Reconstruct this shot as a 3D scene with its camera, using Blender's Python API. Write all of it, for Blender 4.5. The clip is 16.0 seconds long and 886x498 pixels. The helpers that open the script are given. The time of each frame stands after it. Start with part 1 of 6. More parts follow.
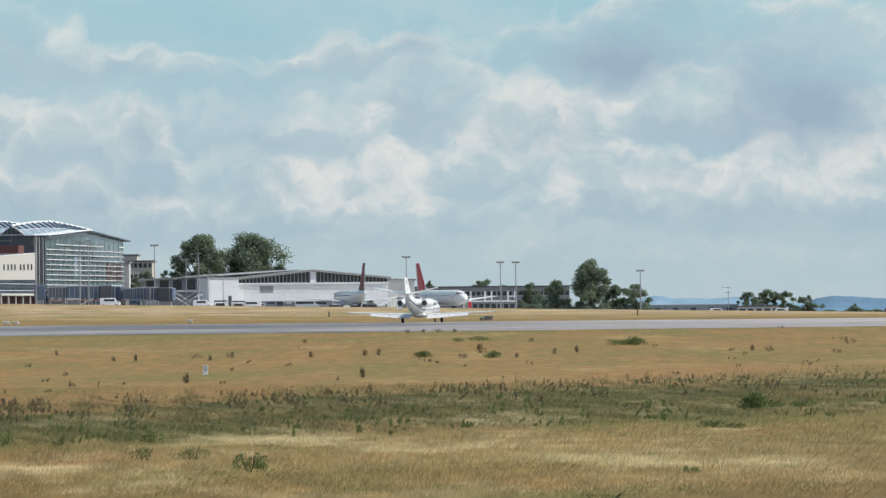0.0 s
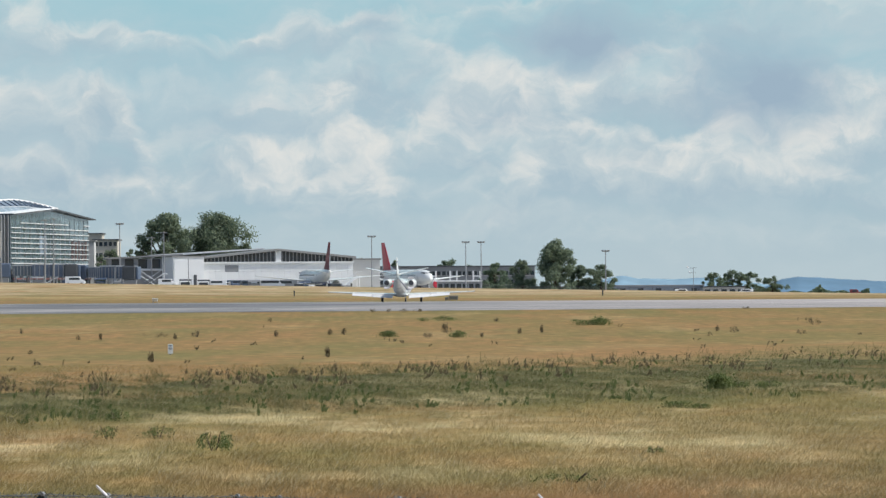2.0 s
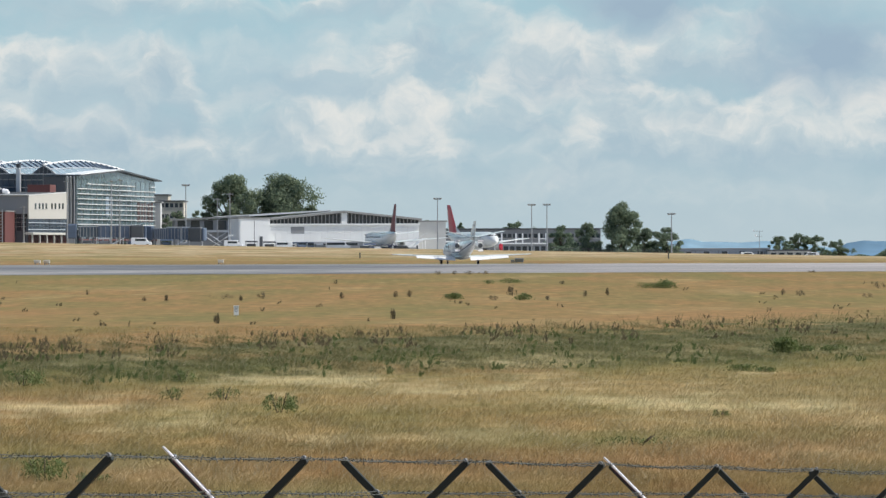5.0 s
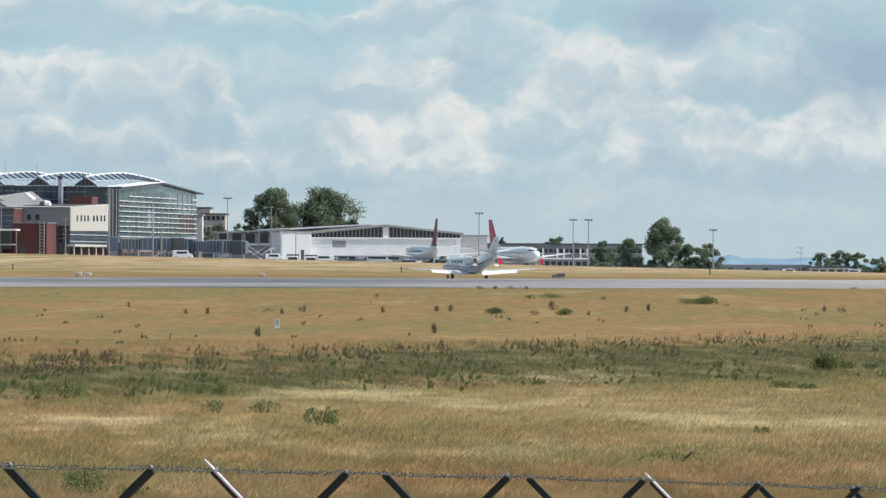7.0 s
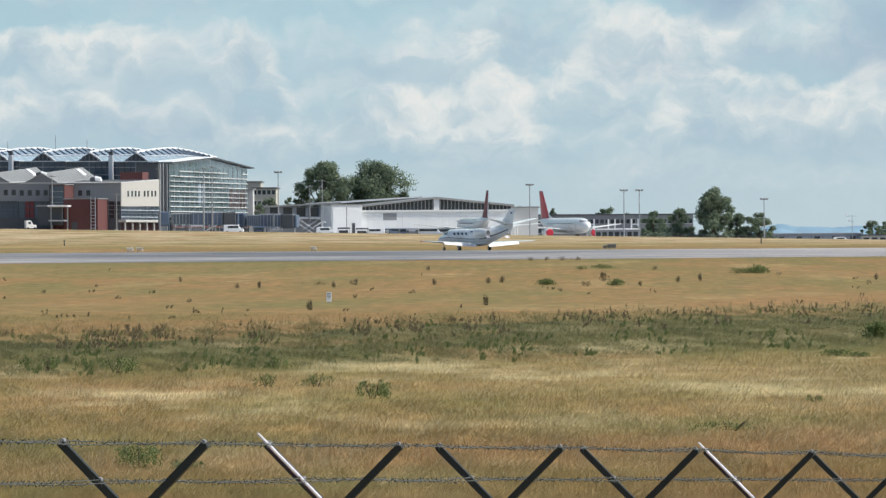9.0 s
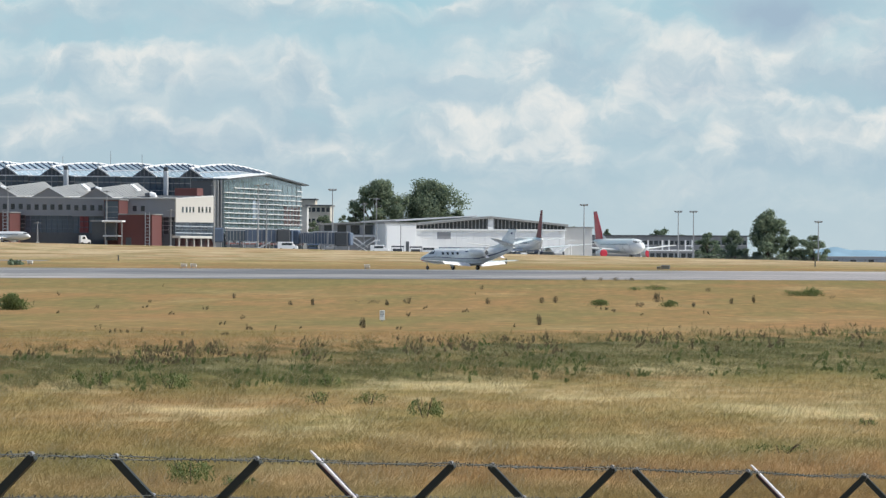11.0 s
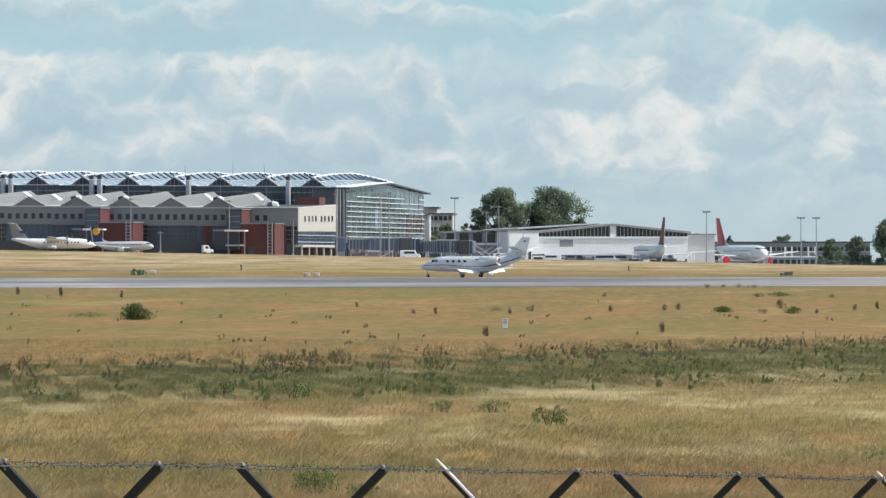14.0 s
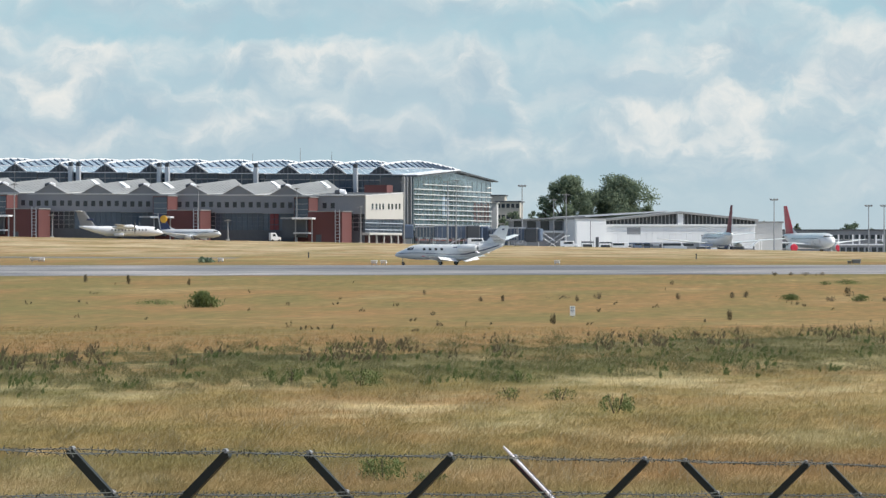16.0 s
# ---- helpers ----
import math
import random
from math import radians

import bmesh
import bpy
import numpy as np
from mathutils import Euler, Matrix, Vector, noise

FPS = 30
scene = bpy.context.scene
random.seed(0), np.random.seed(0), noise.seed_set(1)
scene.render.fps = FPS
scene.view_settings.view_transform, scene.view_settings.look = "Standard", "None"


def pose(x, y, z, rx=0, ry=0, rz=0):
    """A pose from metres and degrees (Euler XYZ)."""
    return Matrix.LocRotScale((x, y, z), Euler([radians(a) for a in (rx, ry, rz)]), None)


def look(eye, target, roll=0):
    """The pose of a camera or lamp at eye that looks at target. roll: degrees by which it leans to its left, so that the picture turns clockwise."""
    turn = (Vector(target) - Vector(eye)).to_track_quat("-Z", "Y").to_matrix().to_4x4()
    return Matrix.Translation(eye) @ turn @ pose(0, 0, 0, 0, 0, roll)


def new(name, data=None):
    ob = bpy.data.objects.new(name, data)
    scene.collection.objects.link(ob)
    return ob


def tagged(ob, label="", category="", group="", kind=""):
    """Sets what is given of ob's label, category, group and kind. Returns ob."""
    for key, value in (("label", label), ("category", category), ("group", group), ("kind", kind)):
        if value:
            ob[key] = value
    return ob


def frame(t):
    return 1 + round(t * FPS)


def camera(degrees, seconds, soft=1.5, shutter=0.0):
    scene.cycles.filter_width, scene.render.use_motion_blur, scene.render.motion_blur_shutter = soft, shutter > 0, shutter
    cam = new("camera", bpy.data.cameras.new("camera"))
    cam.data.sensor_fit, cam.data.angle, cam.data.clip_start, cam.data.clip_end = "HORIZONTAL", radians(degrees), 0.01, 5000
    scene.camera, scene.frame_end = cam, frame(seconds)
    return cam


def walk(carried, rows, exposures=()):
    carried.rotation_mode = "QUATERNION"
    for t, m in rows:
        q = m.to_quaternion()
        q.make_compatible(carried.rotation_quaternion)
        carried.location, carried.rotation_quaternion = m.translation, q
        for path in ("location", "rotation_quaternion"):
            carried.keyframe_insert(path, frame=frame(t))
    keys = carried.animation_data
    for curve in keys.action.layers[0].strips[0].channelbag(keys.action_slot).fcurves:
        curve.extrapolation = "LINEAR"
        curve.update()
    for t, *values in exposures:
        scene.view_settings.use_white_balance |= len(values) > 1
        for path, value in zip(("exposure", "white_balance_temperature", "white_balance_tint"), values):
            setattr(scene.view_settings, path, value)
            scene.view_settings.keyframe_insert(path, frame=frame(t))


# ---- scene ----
import itertools

# One long lens on a fixed stand: the camera pans, tilts and leans a little.
LENS = 8961.0
EYE_Z = 4.0
cam = camera(10.0, 16.0, soft=1.4)
# seconds, sideways sway in metres, turn to the right, tilt upwards, lean to the left in degrees
ROWS = [
    (0, 0.020, 0.285, 0.648, -0.547), (0.5, 0.020, 0.431, 0.554, -0.595), (1, 0.020, 0.467, 0.243, -0.701),
    (1.5, 0.020, 0.596, 0.146, -1.121), (2, 0.019, 0.675, 0.415, -0.357), (2.5, 0.018, 0.493, 0.273, -0.464),
    (3, 0.017, 0.306, 0.143, -0.372), (3.5, 0.016, 0.080, 0.050, -0.292), (4, 0.015, -0.050, -0.083, -0.242),
    (4.2, 0.015, 0.009, -0.112, -0.428), (6.3, 0.009, -0.240, 0.208, 0.420), (6.5, 0.008, -0.334, 0.186, 0.223),
    (7, 0.007, -0.539, 0.156, 0.218), (7.5, 0.007, -0.784, 0.140, 0.134), (8, 0.007, -0.687, -0.025, 0.125),
    (8.5, 0.007, -0.854, -0.152, -0.034), (9, 0.006, -1.117, -0.160, -0.360), (9.5, 0.006, -1.128, -0.104, -0.152),
    (10, 0.006, -1.334, -0.006, -0.056), (10.2, 0.005, -1.432, 0.099, 0.040), (12.3, -0.005, -2.080, -0.022, 0.081),
    (12.5, -0.006, -2.147, 0.052, 0.023), (13, -0.008, -2.330, 0.048, 0.096), (13.5, -0.008, -2.848, 0.004, -0.259),
    (14, -0.009, -3.110, 0.144, -0.052), (14.5, -0.009, -3.392, 0.198, 0.082), (15, -0.009, -3.319, 0.020, 0.143),
    (15.5, -0.010, -3.512, -0.086, -0.085), (16, -0.010, -3.872, 0.006, -0.037),
]


def aim(x, turn, tilt, lean):
    a, b = radians(turn), radians(tilt)
    eye = Vector((x, 0, EYE_Z))
    return look(eye, eye + 1000 * Vector((math.sin(a) * math.cos(b), math.cos(a) * math.cos(b), math.sin(b))), lean)


walk(cam, [(t, aim(x, a, b, c)) for t, x, a, b, c in ROWS], [(0, -0.10), (4.2, -0.08), (7, 0.0), (16, 0.03)])

# ---------------------------------------------------------------- light
SUN_AZ, SUN_EL = 98.0, 47.0   # degrees clockwise from the viewing direction, and above the horizon
world = bpy.data.worlds.new("sky")
scene.world = world
world.use_nodes = True
wn = world.node_tree.nodes
sky = wn.new("ShaderNodeTexSky")
sky.sky_type, sky.sun_disc = "NISHITA", False
sky.sun_elevation, sky.sun_rotation = radians(SUN_EL), radians(SUN_AZ)
sky.altitude, sky.air_density, sky.dust_density = 230, 1.0, 2.0
wn["Background"].inputs["Strength"].default_value = 0.15
world.node_tree.links.new(sky.outputs["Color"], wn["Background"].inputs["Color"])
sun = new("sun", bpy.data.lights.new("sun", "SUN"))
sun.data.energy, sun.data.angle, sun.data.color = 4.4, radians(0.6), (1.0, 0.96, 0.90)
a, b = radians(SUN_AZ), radians(SUN_EL)
to_sun = Vector((math.sin(a) * math.cos(b), math.cos(a) * math.cos(b), math.sin(b)))
sun.matrix_world = look(to_sun * 500, (0, 0, 0))


# ---------------------------------------------------------------- materials
def nodes_of(name):
    m = bpy.data.materials.new(name)
    m.use_nodes = True
    t = m.node_tree
    return m, t.nodes, t.links, t.nodes["Principled BSDF"]


def ramp(n, stops):
    r = n.new("ShaderNodeValToRGB")
    e = r.color_ramp.elements
    while len(e) < len(stops):
        e.new(0.5)
    for el, (p, c) in zip(e, stops):
        el.position, el.color = p, (*c, 1)
    return r


def noise_tex(n, l, coord, scale, detail=4, rough=0.55, squash=(1, 1, 1)):
    mp = n.new("ShaderNodeMapping")
    mp.inputs["Scale"].default_value = squash
    l.new(coord, mp.inputs["Vector"])
    t = n.new("ShaderNodeTexNoise")
    t.inputs["Scale"].default_value, t.inputs["Detail"].default_value, t.inputs["Roughness"].default_value = scale, detail, rough
    l.new(mp.outputs["Vector"], t.inputs["Vector"])
    return t.outputs["Fac"]


def mix(n, l, fac, c1, c2, mode="MIX"):
    m = n.new("ShaderNodeMix")
    m.data_type, m.blend_type = "RGBA", mode
    for k, v in ((0, fac), (6, c1), (7, c2)):
        if hasattr(v, "is_linked"):
            l.new(v, m.inputs[k])
        else:
            m.inputs[k].default_value = v if k == 0 else (*v, 1)
    return m.outputs[2]


def maths(n, l, op, a, b=0.0, c=0.0, clamp=False):
    m = n.new("ShaderNodeMath")
    m.operation, m.use_clamp = op, clamp
    for k, v in enumerate((a, b, c)):
        if hasattr(v, "is_linked"):
            l.new(v, m.inputs[k])
        else:
            m.inputs[k].default_value = v
    return m.outputs[0]


def plain(name, colour, rough=0.6, metal=0.0, var=0.12, grain=1.5, fine=14.0, bump=0.02, coat=0.0, streak=(1, 1, 1)):
    """A worn surface: stains at one scale, grain at a finer one."""
    m, n, l, p = nodes_of(name)
    co = n.new("ShaderNodeTexCoord").outputs["Object"]
    big = noise_tex(n, l, co, grain, 5, 0.6, streak)
    small = noise_tex(n, l, co, fine, 3, 0.6, streak)
    info = n.new("ShaderNodeObjectInfo")
    both = maths(n, l, "ADD", maths(n, l, "MULTIPLY", big, 0.7), maths(n, l, "MULTIPLY", small, 0.3))
    both = maths(n, l, "ADD", both, maths(n, l, "MULTIPLY", maths(n, l, "SUBTRACT", info.outputs["Random"], 0.5), 0.25))
    r = ramp(n, [(0.2, tuple(c * (1 - var) for c in colour)), (0.8, tuple(min(1, c * (1 + var)) for c in colour))])
    l.new(both, r.inputs["Fac"])
    l.new(r.outputs["Color"], p.inputs["Base Color"])
    rr = maths(n, l, "MULTIPLY_ADD", big, 0.2, rough - 0.1, True)
    l.new(rr, p.inputs["Roughness"])
    p.inputs["Metallic"].default_value = metal
    p.inputs["Coat Weight"].default_value = coat
    if bump:
        b = n.new("ShaderNodeBump")
        b.inputs["Strength"].default_value, b.inputs["Distance"].default_value = 0.4, bump
        l.new(small, b.inputs["Height"])
        l.new(b.outputs["Normal"], p.inputs["Normal"])
    return m


WHITE = plain("white_paint", (0.74, 0.75, 0.75), 0.45, var=0.06)
WALL_WHITE = plain("white_cladding", (0.52, 0.525, 0.515), 0.6, var=0.08, grain=0.25)
PIER_WHITE = plain("pale_rendered_wall", (0.41, 0.40, 0.365), 0.8, var=0.06, grain=0.25)
HANGAR_WHITE = plain("white_hangar_sheet", (0.70, 0.72, 0.72), 0.5, var=0.05, grain=0.25)
WALL_GREY = plain("grey_cladding", (0.23, 0.24, 0.25), 0.6, var=0.1, grain=0.25)
ROOF_GREY = plain("pale_grey_roof_metal", (0.245, 0.25, 0.245), 0.5, var=0.1, grain=0.2)
BRICK = plain("red_clinker", (0.105, 0.037, 0.034), 0.8, var=0.2, grain=0.3, fine=4)
DARK = plain("dark_metal", (0.055, 0.062, 0.07), 0.5, var=0.2)
STEEL = plain("galvanised_steel", (0.30, 0.31, 0.32), 0.45, 0.6, var=0.15)
FRAME = plain("silver_frame", (0.48, 0.51, 0.54), 0.4, 0.3, var=0.08)
CONCRETE = plain("concrete", (0.42, 0.41, 0.38), 0.85, var=0.15, grain=0.2)
BEIGE = plain("beige_render", (0.44, 0.42, 0.36), 0.8, var=0.1, grain=0.2)
RUBBER = plain("tyre_rubber", (0.015, 0.015, 0.016), 0.8, var=0.2)
RED = plain("red_paint", (0.46, 0.022, 0.045), 0.4, var=0.1)
RED_DULL = plain("dull_red_paint", (0.17, 0.025, 0.03), 0.5, var=0.15)
NAVY = plain("navy_paint", (0.02, 0.035, 0.10), 0.35, var=0.1)
YELLOW = plain("yellow_paint", (0.75, 0.40, 0.03), 0.45, var=0.06)
AIRLINER = plain("airliner_white", (0.65, 0.67, 0.66), 0.3, var=0.06, grain=0.4, coat=0.3)
JET = plain("jet_white", (0.67, 0.69, 0.67), 0.28, var=0.05, grain=0.6, bump=0.0, coat=0.5)
BRIDGE_BLUE = plain("blue_grey_bridge_panel", (0.075, 0.105, 0.155), 0.45, var=0.25, grain=0.4)
FENCE = plain("dark_green_coating", (0.010, 0.016, 0.014), 0.62, var=0.3, grain=9, fine=60, bump=0.002)
# bare metal whose bright reflection is painted in as a whitish, barely metallic base
METAL_GLINT = plain("bare_shiny_metal", (0.78, 0.76, 0.78), 0.3, 0.15, var=0.15, grain=9, bump=0.001)
PURPLE_SHEEN = plain("purple_strip", (0.06, 0.012, 0.05), 0.4, var=0.2, grain=9, bump=0.001)
WIRE = plain("barbed_wire_zinc", (0.075, 0.085, 0.08), 0.7, 0.0, var=0.3, grain=20, bump=0.0)
BLUE = plain("blue_box", (0.06, 0.16, 0.36), 0.5, var=0.15)


def glass(name, tint, rough=0.08, spec=0.6):
    """Panes of an unlit interior seen by day: dark behind, the sky on the surface."""
    m, n, l, p = nodes_of(name)
    co = n.new("ShaderNodeTexCoord").outputs["Object"]
    big = noise_tex(n, l, co, 0.12, 3)
    info = n.new("ShaderNodeObjectInfo").outputs["Random"]
    f = maths(n, l, "ADD", maths(n, l, "MULTIPLY", big, 0.7), maths(n, l, "MULTIPLY", info, 0.3))
    r = ramp(n, [(0.25, tuple(c * 0.7 for c in tint)), (0.75, tuple(c * 1.35 for c in tint))])
    l.new(f, r.inputs["Fac"])
    l.new(r.outputs["Color"], p.inputs["Base Color"])
    p.inputs["Roughness"].default_value, p.inputs["Specular IOR Level"].default_value = rough, spec
    return m


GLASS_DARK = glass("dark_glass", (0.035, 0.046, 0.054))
GLASS_BLUE = glass("blue_grey_glass", (0.075, 0.105, 0.135))
GLASS_PALE = glass("pale_green_glass", (0.10, 0.145, 0.16), 0.15)
ROOF_GLASS = glass("roof_glazing", (0.24, 0.30, 0.36), 0.2)


def leaf_material(name, dark, light, soft=False):
    m, n, l, p = nodes_of(name)
    co = n.new("ShaderNodeTexCoord").outputs["Object"]
    isl = n.new("ShaderNodeNewGeometry").outputs["Random Per Island"]
    f = maths(n, l, "ADD", maths(n, l, "MULTIPLY", isl, 0.6), maths(n, l, "MULTIPLY", noise_tex(n, l, co, 0.6), 0.4))
    r = ramp(n, [(0.2, dark), (0.85, light)])
    l.new(f, r.inputs["Fac"])
    l.new(r.outputs["Color"], p.inputs["Base Color"])
    p.inputs["Roughness"].default_value, p.inputs["Specular IOR Level"].default_value = 0.7, 0.2
    if soft:      # thin blades scatter light like the sward they stand in
        up = n.new("ShaderNodeVectorMath")
        up.operation = "MULTIPLY_ADD"
        up.inputs[1].default_value, up.inputs[2].default_value = (0.35, 0.35, 0.35), (0.1, -0.1, 0.9)
        l.new(n.new("ShaderNodeNewGeometry").outputs["Normal"], up.inputs[0])
        unit = n.new("ShaderNodeVectorMath")
        unit.operation = "NORMALIZE"
        l.new(up.outputs[0], unit.inputs[0])
        l.new(unit.outputs[0], p.inputs["Normal"])
    tr = n.new("ShaderNodeBsdfTranslucent")     # light comes through the leaves
    l.new(r.outputs["Color"], tr.inputs["Color"])
    both = n.new("ShaderNodeMixShader")
    both.inputs[0].default_value = 0.4
    l.new(p.outputs[0], both.inputs[1])
    l.new(tr.outputs[0], both.inputs[2])
    l.new(both.outputs[0], n["Material Output"].inputs["Surface"])
    return m


# tree greens lifted and cooled, with the haze of distance in the colour
LEAF = leaf_material("tree_leaf", (0.11, 0.155, 0.11), (0.24, 0.29, 0.18))
LEAF_FAR = leaf_material("far_tree_leaf", (0.10, 0.15, 0.10), (0.20, 0.25, 0.16))
WEED = leaf_material("weed_leaf", (0.075, 0.11, 0.036), (0.24, 0.28, 0.11))
BROWN = plain("brown_core", (0.055, 0.03, 0.03), 0.7, var=0.3, grain=0.4)
DOCK = leaf_material("dry_dock_leaf", (0.11, 0.095, 0.058), (0.24, 0.19, 0.11))
STRIP_GREEN = leaf_material("rank_grass_blade", (0.07, 0.08, 0.032), (0.20, 0.20, 0.085), True)
SEED = leaf_material("pale_seed_head", (0.36, 0.31, 0.18), (0.56, 0.50, 0.33), True)
BARK = plain("bark", (0.08, 0.06, 0.045), 0.9, var=0.3, grain=2)


def meadow(name, blade):
    """Airfield grass in high summer: straw, rust-red seed heads and green strips that run across the view."""
    m, n, l, p = nodes_of(name)
    geo = n.new("ShaderNodeNewGeometry")
    co = geo.outputs["Position"]
    sx = n.new("ShaderNodeSeparateXYZ")
    l.new(co, sx.inputs["Vector"])
    x, y = sx.outputs["X"], sx.outputs["Y"]
    wob = noise_tex(n, l, co, 0.06, 6, 0.7, (2.6, 0.7, 0))
    ly = maths(n, l, "DIVIDE", 1000.0, maths(n, l, "MAXIMUM", y, 60.0))
    near = maths(n, l, "DIVIDE", maths(n, l, "SUBTRACT", ly, 1.7), 1.5, clamp=True)
    bend = maths(n, l, "ADD", maths(n, l, "MULTIPLY", maths(n, l, "SUBTRACT", wob, 0.5), 2.6), maths(n, l, "MULTIPLY", maths(n, l, "DIVIDE", x, maths(n, l, "MAXIMUM", y, 60.0)), 7.5))
    ly = maths(n, l, "ADD", ly, maths(n, l, "MULTIPLY", bend, near))
    stops = [(0.0, (0.52, 0.44, 0.29)), (0.052, (0.40, 0.32, 0.215)), (0.060, (0.46, 0.385, 0.27)), (0.066, (0.36, 0.28, 0.185)), (0.069, (0.46, 0.39, 0.275)), (0.072, (0.25, 0.19, 0.115)), (0.0755, (0.28, 0.22, 0.105)), (0.077, (0.44, 0.36, 0.21)), (0.0785, (0.27, 0.21, 0.10)), (0.083, (0.225, 0.15, 0.07)), (0.10, (0.18, 0.15, 0.063)), (0.128, (0.185, 0.15, 0.062)), (0.145, (0.24, 0.155, 0.07)), (0.18, (0.205, 0.155, 0.066)), (0.235, (0.25, 0.16, 0.073)), (0.266, (0.23, 0.165, 0.073)), (0.278, (0.078, 0.082, 0.036)), (0.30, (0.088, 0.09, 0.036)),
             (0.36, (0.115, 0.115, 0.044)), (0.40, (0.21, 0.175, 0.07)), (0.445, (0.29, 0.215, 0.10)), (0.475, (0.30, 0.235, 0.11)), (0.50, (0.21, 0.18, 0.07)), (0.56, (0.31, 0.225, 0.105)), (0.60, (0.21, 0.185, 0.08)), (0.67, (0.29, 0.195, 0.10)), (0.75, (0.22, 0.19, 0.085)), (0.86, (0.28, 0.19, 0.10))]
    base = ramp(n, stops)
    l.new(maths(n, l, "DIVIDE", ly, 16.0), base.inputs["Fac"])
    col = base.outputs["Color"]
    # long drifts of rust, of straw and of green, drawn out across the view
    for sc, lo, gain, c in ((0.03, 0.50, 6.0, (0.27, 0.165, 0.08)), (0.07, 0.60, 7.0, (0.40, 0.32, 0.18)), (0.022, 0.49, 6.0, (0.165, 0.15, 0.062))):
        off = n.new("ShaderNodeVectorMath")
        off.inputs[1].default_value = (sc * 300, sc * 700, 0)
        l.new(co, off.inputs[0])
        f = noise_tex(n, l, off.outputs[0], sc, 8, 0.66, (3.2, 1, 0))
        col = mix(n, l, maths(n, l, "MULTIPLY", maths(n, l, "MULTIPLY", maths(n, l, "SUBTRACT", f, lo, clamp=True), gain, clamp=True), 0.75), col, c)
    open_field = ramp(n, [(0.0, (1, 1, 1)), (0.25, (1, 1, 1)), (0.28, (0.08, 0.08, 0.08)), (0.36, (0.08, 0.08, 0.08)), (0.42, (0.8, 0.8, 0.8))])
    l.new(maths(n, l, "DIVIDE", ly, 16.0), open_field.inputs["Fac"])
    # broad patches of rust and of olive on the open field
    for shift, lo, c in ((130.0, 0.50, (0.26, 0.155, 0.072)), (420.0, 0.50, (0.165, 0.15, 0.06)), (910.0, 0.56, (0.31, 0.235, 0.12))):
        off = n.new("ShaderNodeVectorMath")
        off.inputs[1].default_value = (shift, shift * 1.7, 0)
        l.new(co, off.inputs[0])
        f = noise_tex(n, l, off.outputs[0], 0.02, 5, 0.55, (4.0, 1, 0))
        col = mix(n, l, maths(n, l, "MULTIPLY", maths(n, l, "MULTIPLY", maths(n, l, "SUBTRACT", f, lo, clamp=True), 9.0, clamp=True), maths(n, l, "MULTIPLY", open_field.outputs["Color"], 0.6)), col, c)
    # drifts of pale seed heads, broken and slanting, below the green strip
    band = ramp(n, [(0.0, (0, 0, 0)), (0.225, (0, 0, 0)), (0.30, (0.25, 0.25, 0.25)), (0.41, (0.75, 0.75, 0.75)), (0.47, (1, 1, 1)), (0.54, (0.7, 0.7, 0.7)), (0.72, (0.2, 0.2, 0.2))])
    l.new(maths(n, l, "DIVIDE", ly, 16.0), band.inputs["Fac"])
    wisp = noise_tex(n, l, co, 0.055, 7, 0.68, (2.2, 0.8, 0))
    wisp = maths(n, l, "MULTIPLY", maths(n, l, "SUBTRACT", wisp, 0.50, clamp=True), 7.0, clamp=True)
    col = mix(n, l, maths(n, l, "MULTIPLY", wisp, maths(n, l, "MULTIPLY", band.outputs["Color"], 0.95)), col, (0.55, 0.47, 0.29))
    # tufts: lighter and darker stands a step or two across
    tuft = noise_tex(n, l, co, 0.5, 5, 0.66, (1.7, 0.55, 0))
    tr_ = ramp(n, [(0.30, (0.72, 0.77, 0.70)), (0.44, (0.96, 0.98, 0.94)), (0.57, (1.12, 1.09, 1.05)), (0.70, (1.5, 1.44, 1.36))])
    l.new(tuft, tr_.inputs["Fac"])
    col = mix(n, l, 1.0, col, tr_.outputs["Color"], "MULTIPLY")
    if blade:
        r = ramp(n, [(0.0, (0.86, 0.87, 0.79)), (0.35, (1.14, 1.11, 1.02)), (0.7, (1.34, 1.28, 1.16)), (0.9, (1.62, 1.56, 1.42)), (1.0, (2.1, 2.05, 1.9))])
        l.new(geo.outputs["Random Per Island"], r.inputs["Fac"])
    else:
        r = ramp(n, [(0.36, (0.85, 0.85, 0.77)), (0.5, (0.96, 0.92, 0.84)), (0.64, (1.09, 1.04, 0.93))])
        l.new(noise_tex(n, l, co, 0.10, 8, 0.74, (11, 1, 0)), r.inputs["Fac"])
    col = mix(n, l, 1.0, col, r.outputs["Color"], "MULTIPLY")
    l.new(col, p.inputs["Base Color"])
    p.inputs["Roughness"].default_value, p.inputs["Specular IOR Level"].default_value = 0.9, 0.1
    if blade:
        up = n.new("ShaderNodeVectorMath")     # thin blades scatter light like the sward they stand in
        up.operation = "MULTIPLY_ADD"
        up.inputs[1].default_value, up.inputs[2].default_value = (0.35, 0.35, 0.35), (0.1, -0.1, 0.9)
        l.new(geo.outputs["Normal"], up.inputs[0])
        nn = n.new("ShaderNodeVectorMath")
        nn.operation = "NORMALIZE"
        l.new(up.outputs[0], nn.inputs[0])
        l.new(nn.outputs[0], p.inputs["Normal"])
        tr = n.new("ShaderNodeBsdfTranslucent")
        l.new(col, tr.inputs["Color"])
        both = n.new("ShaderNodeMixShader")
        both.inputs[0].default_value = 0.4
        l.new(p.outputs[0], both.inputs[1])
        l.new(tr.outputs[0], both.inputs[2])
        l.new(both.outputs[0], n["Material Output"].inputs["Surface"])
    return m


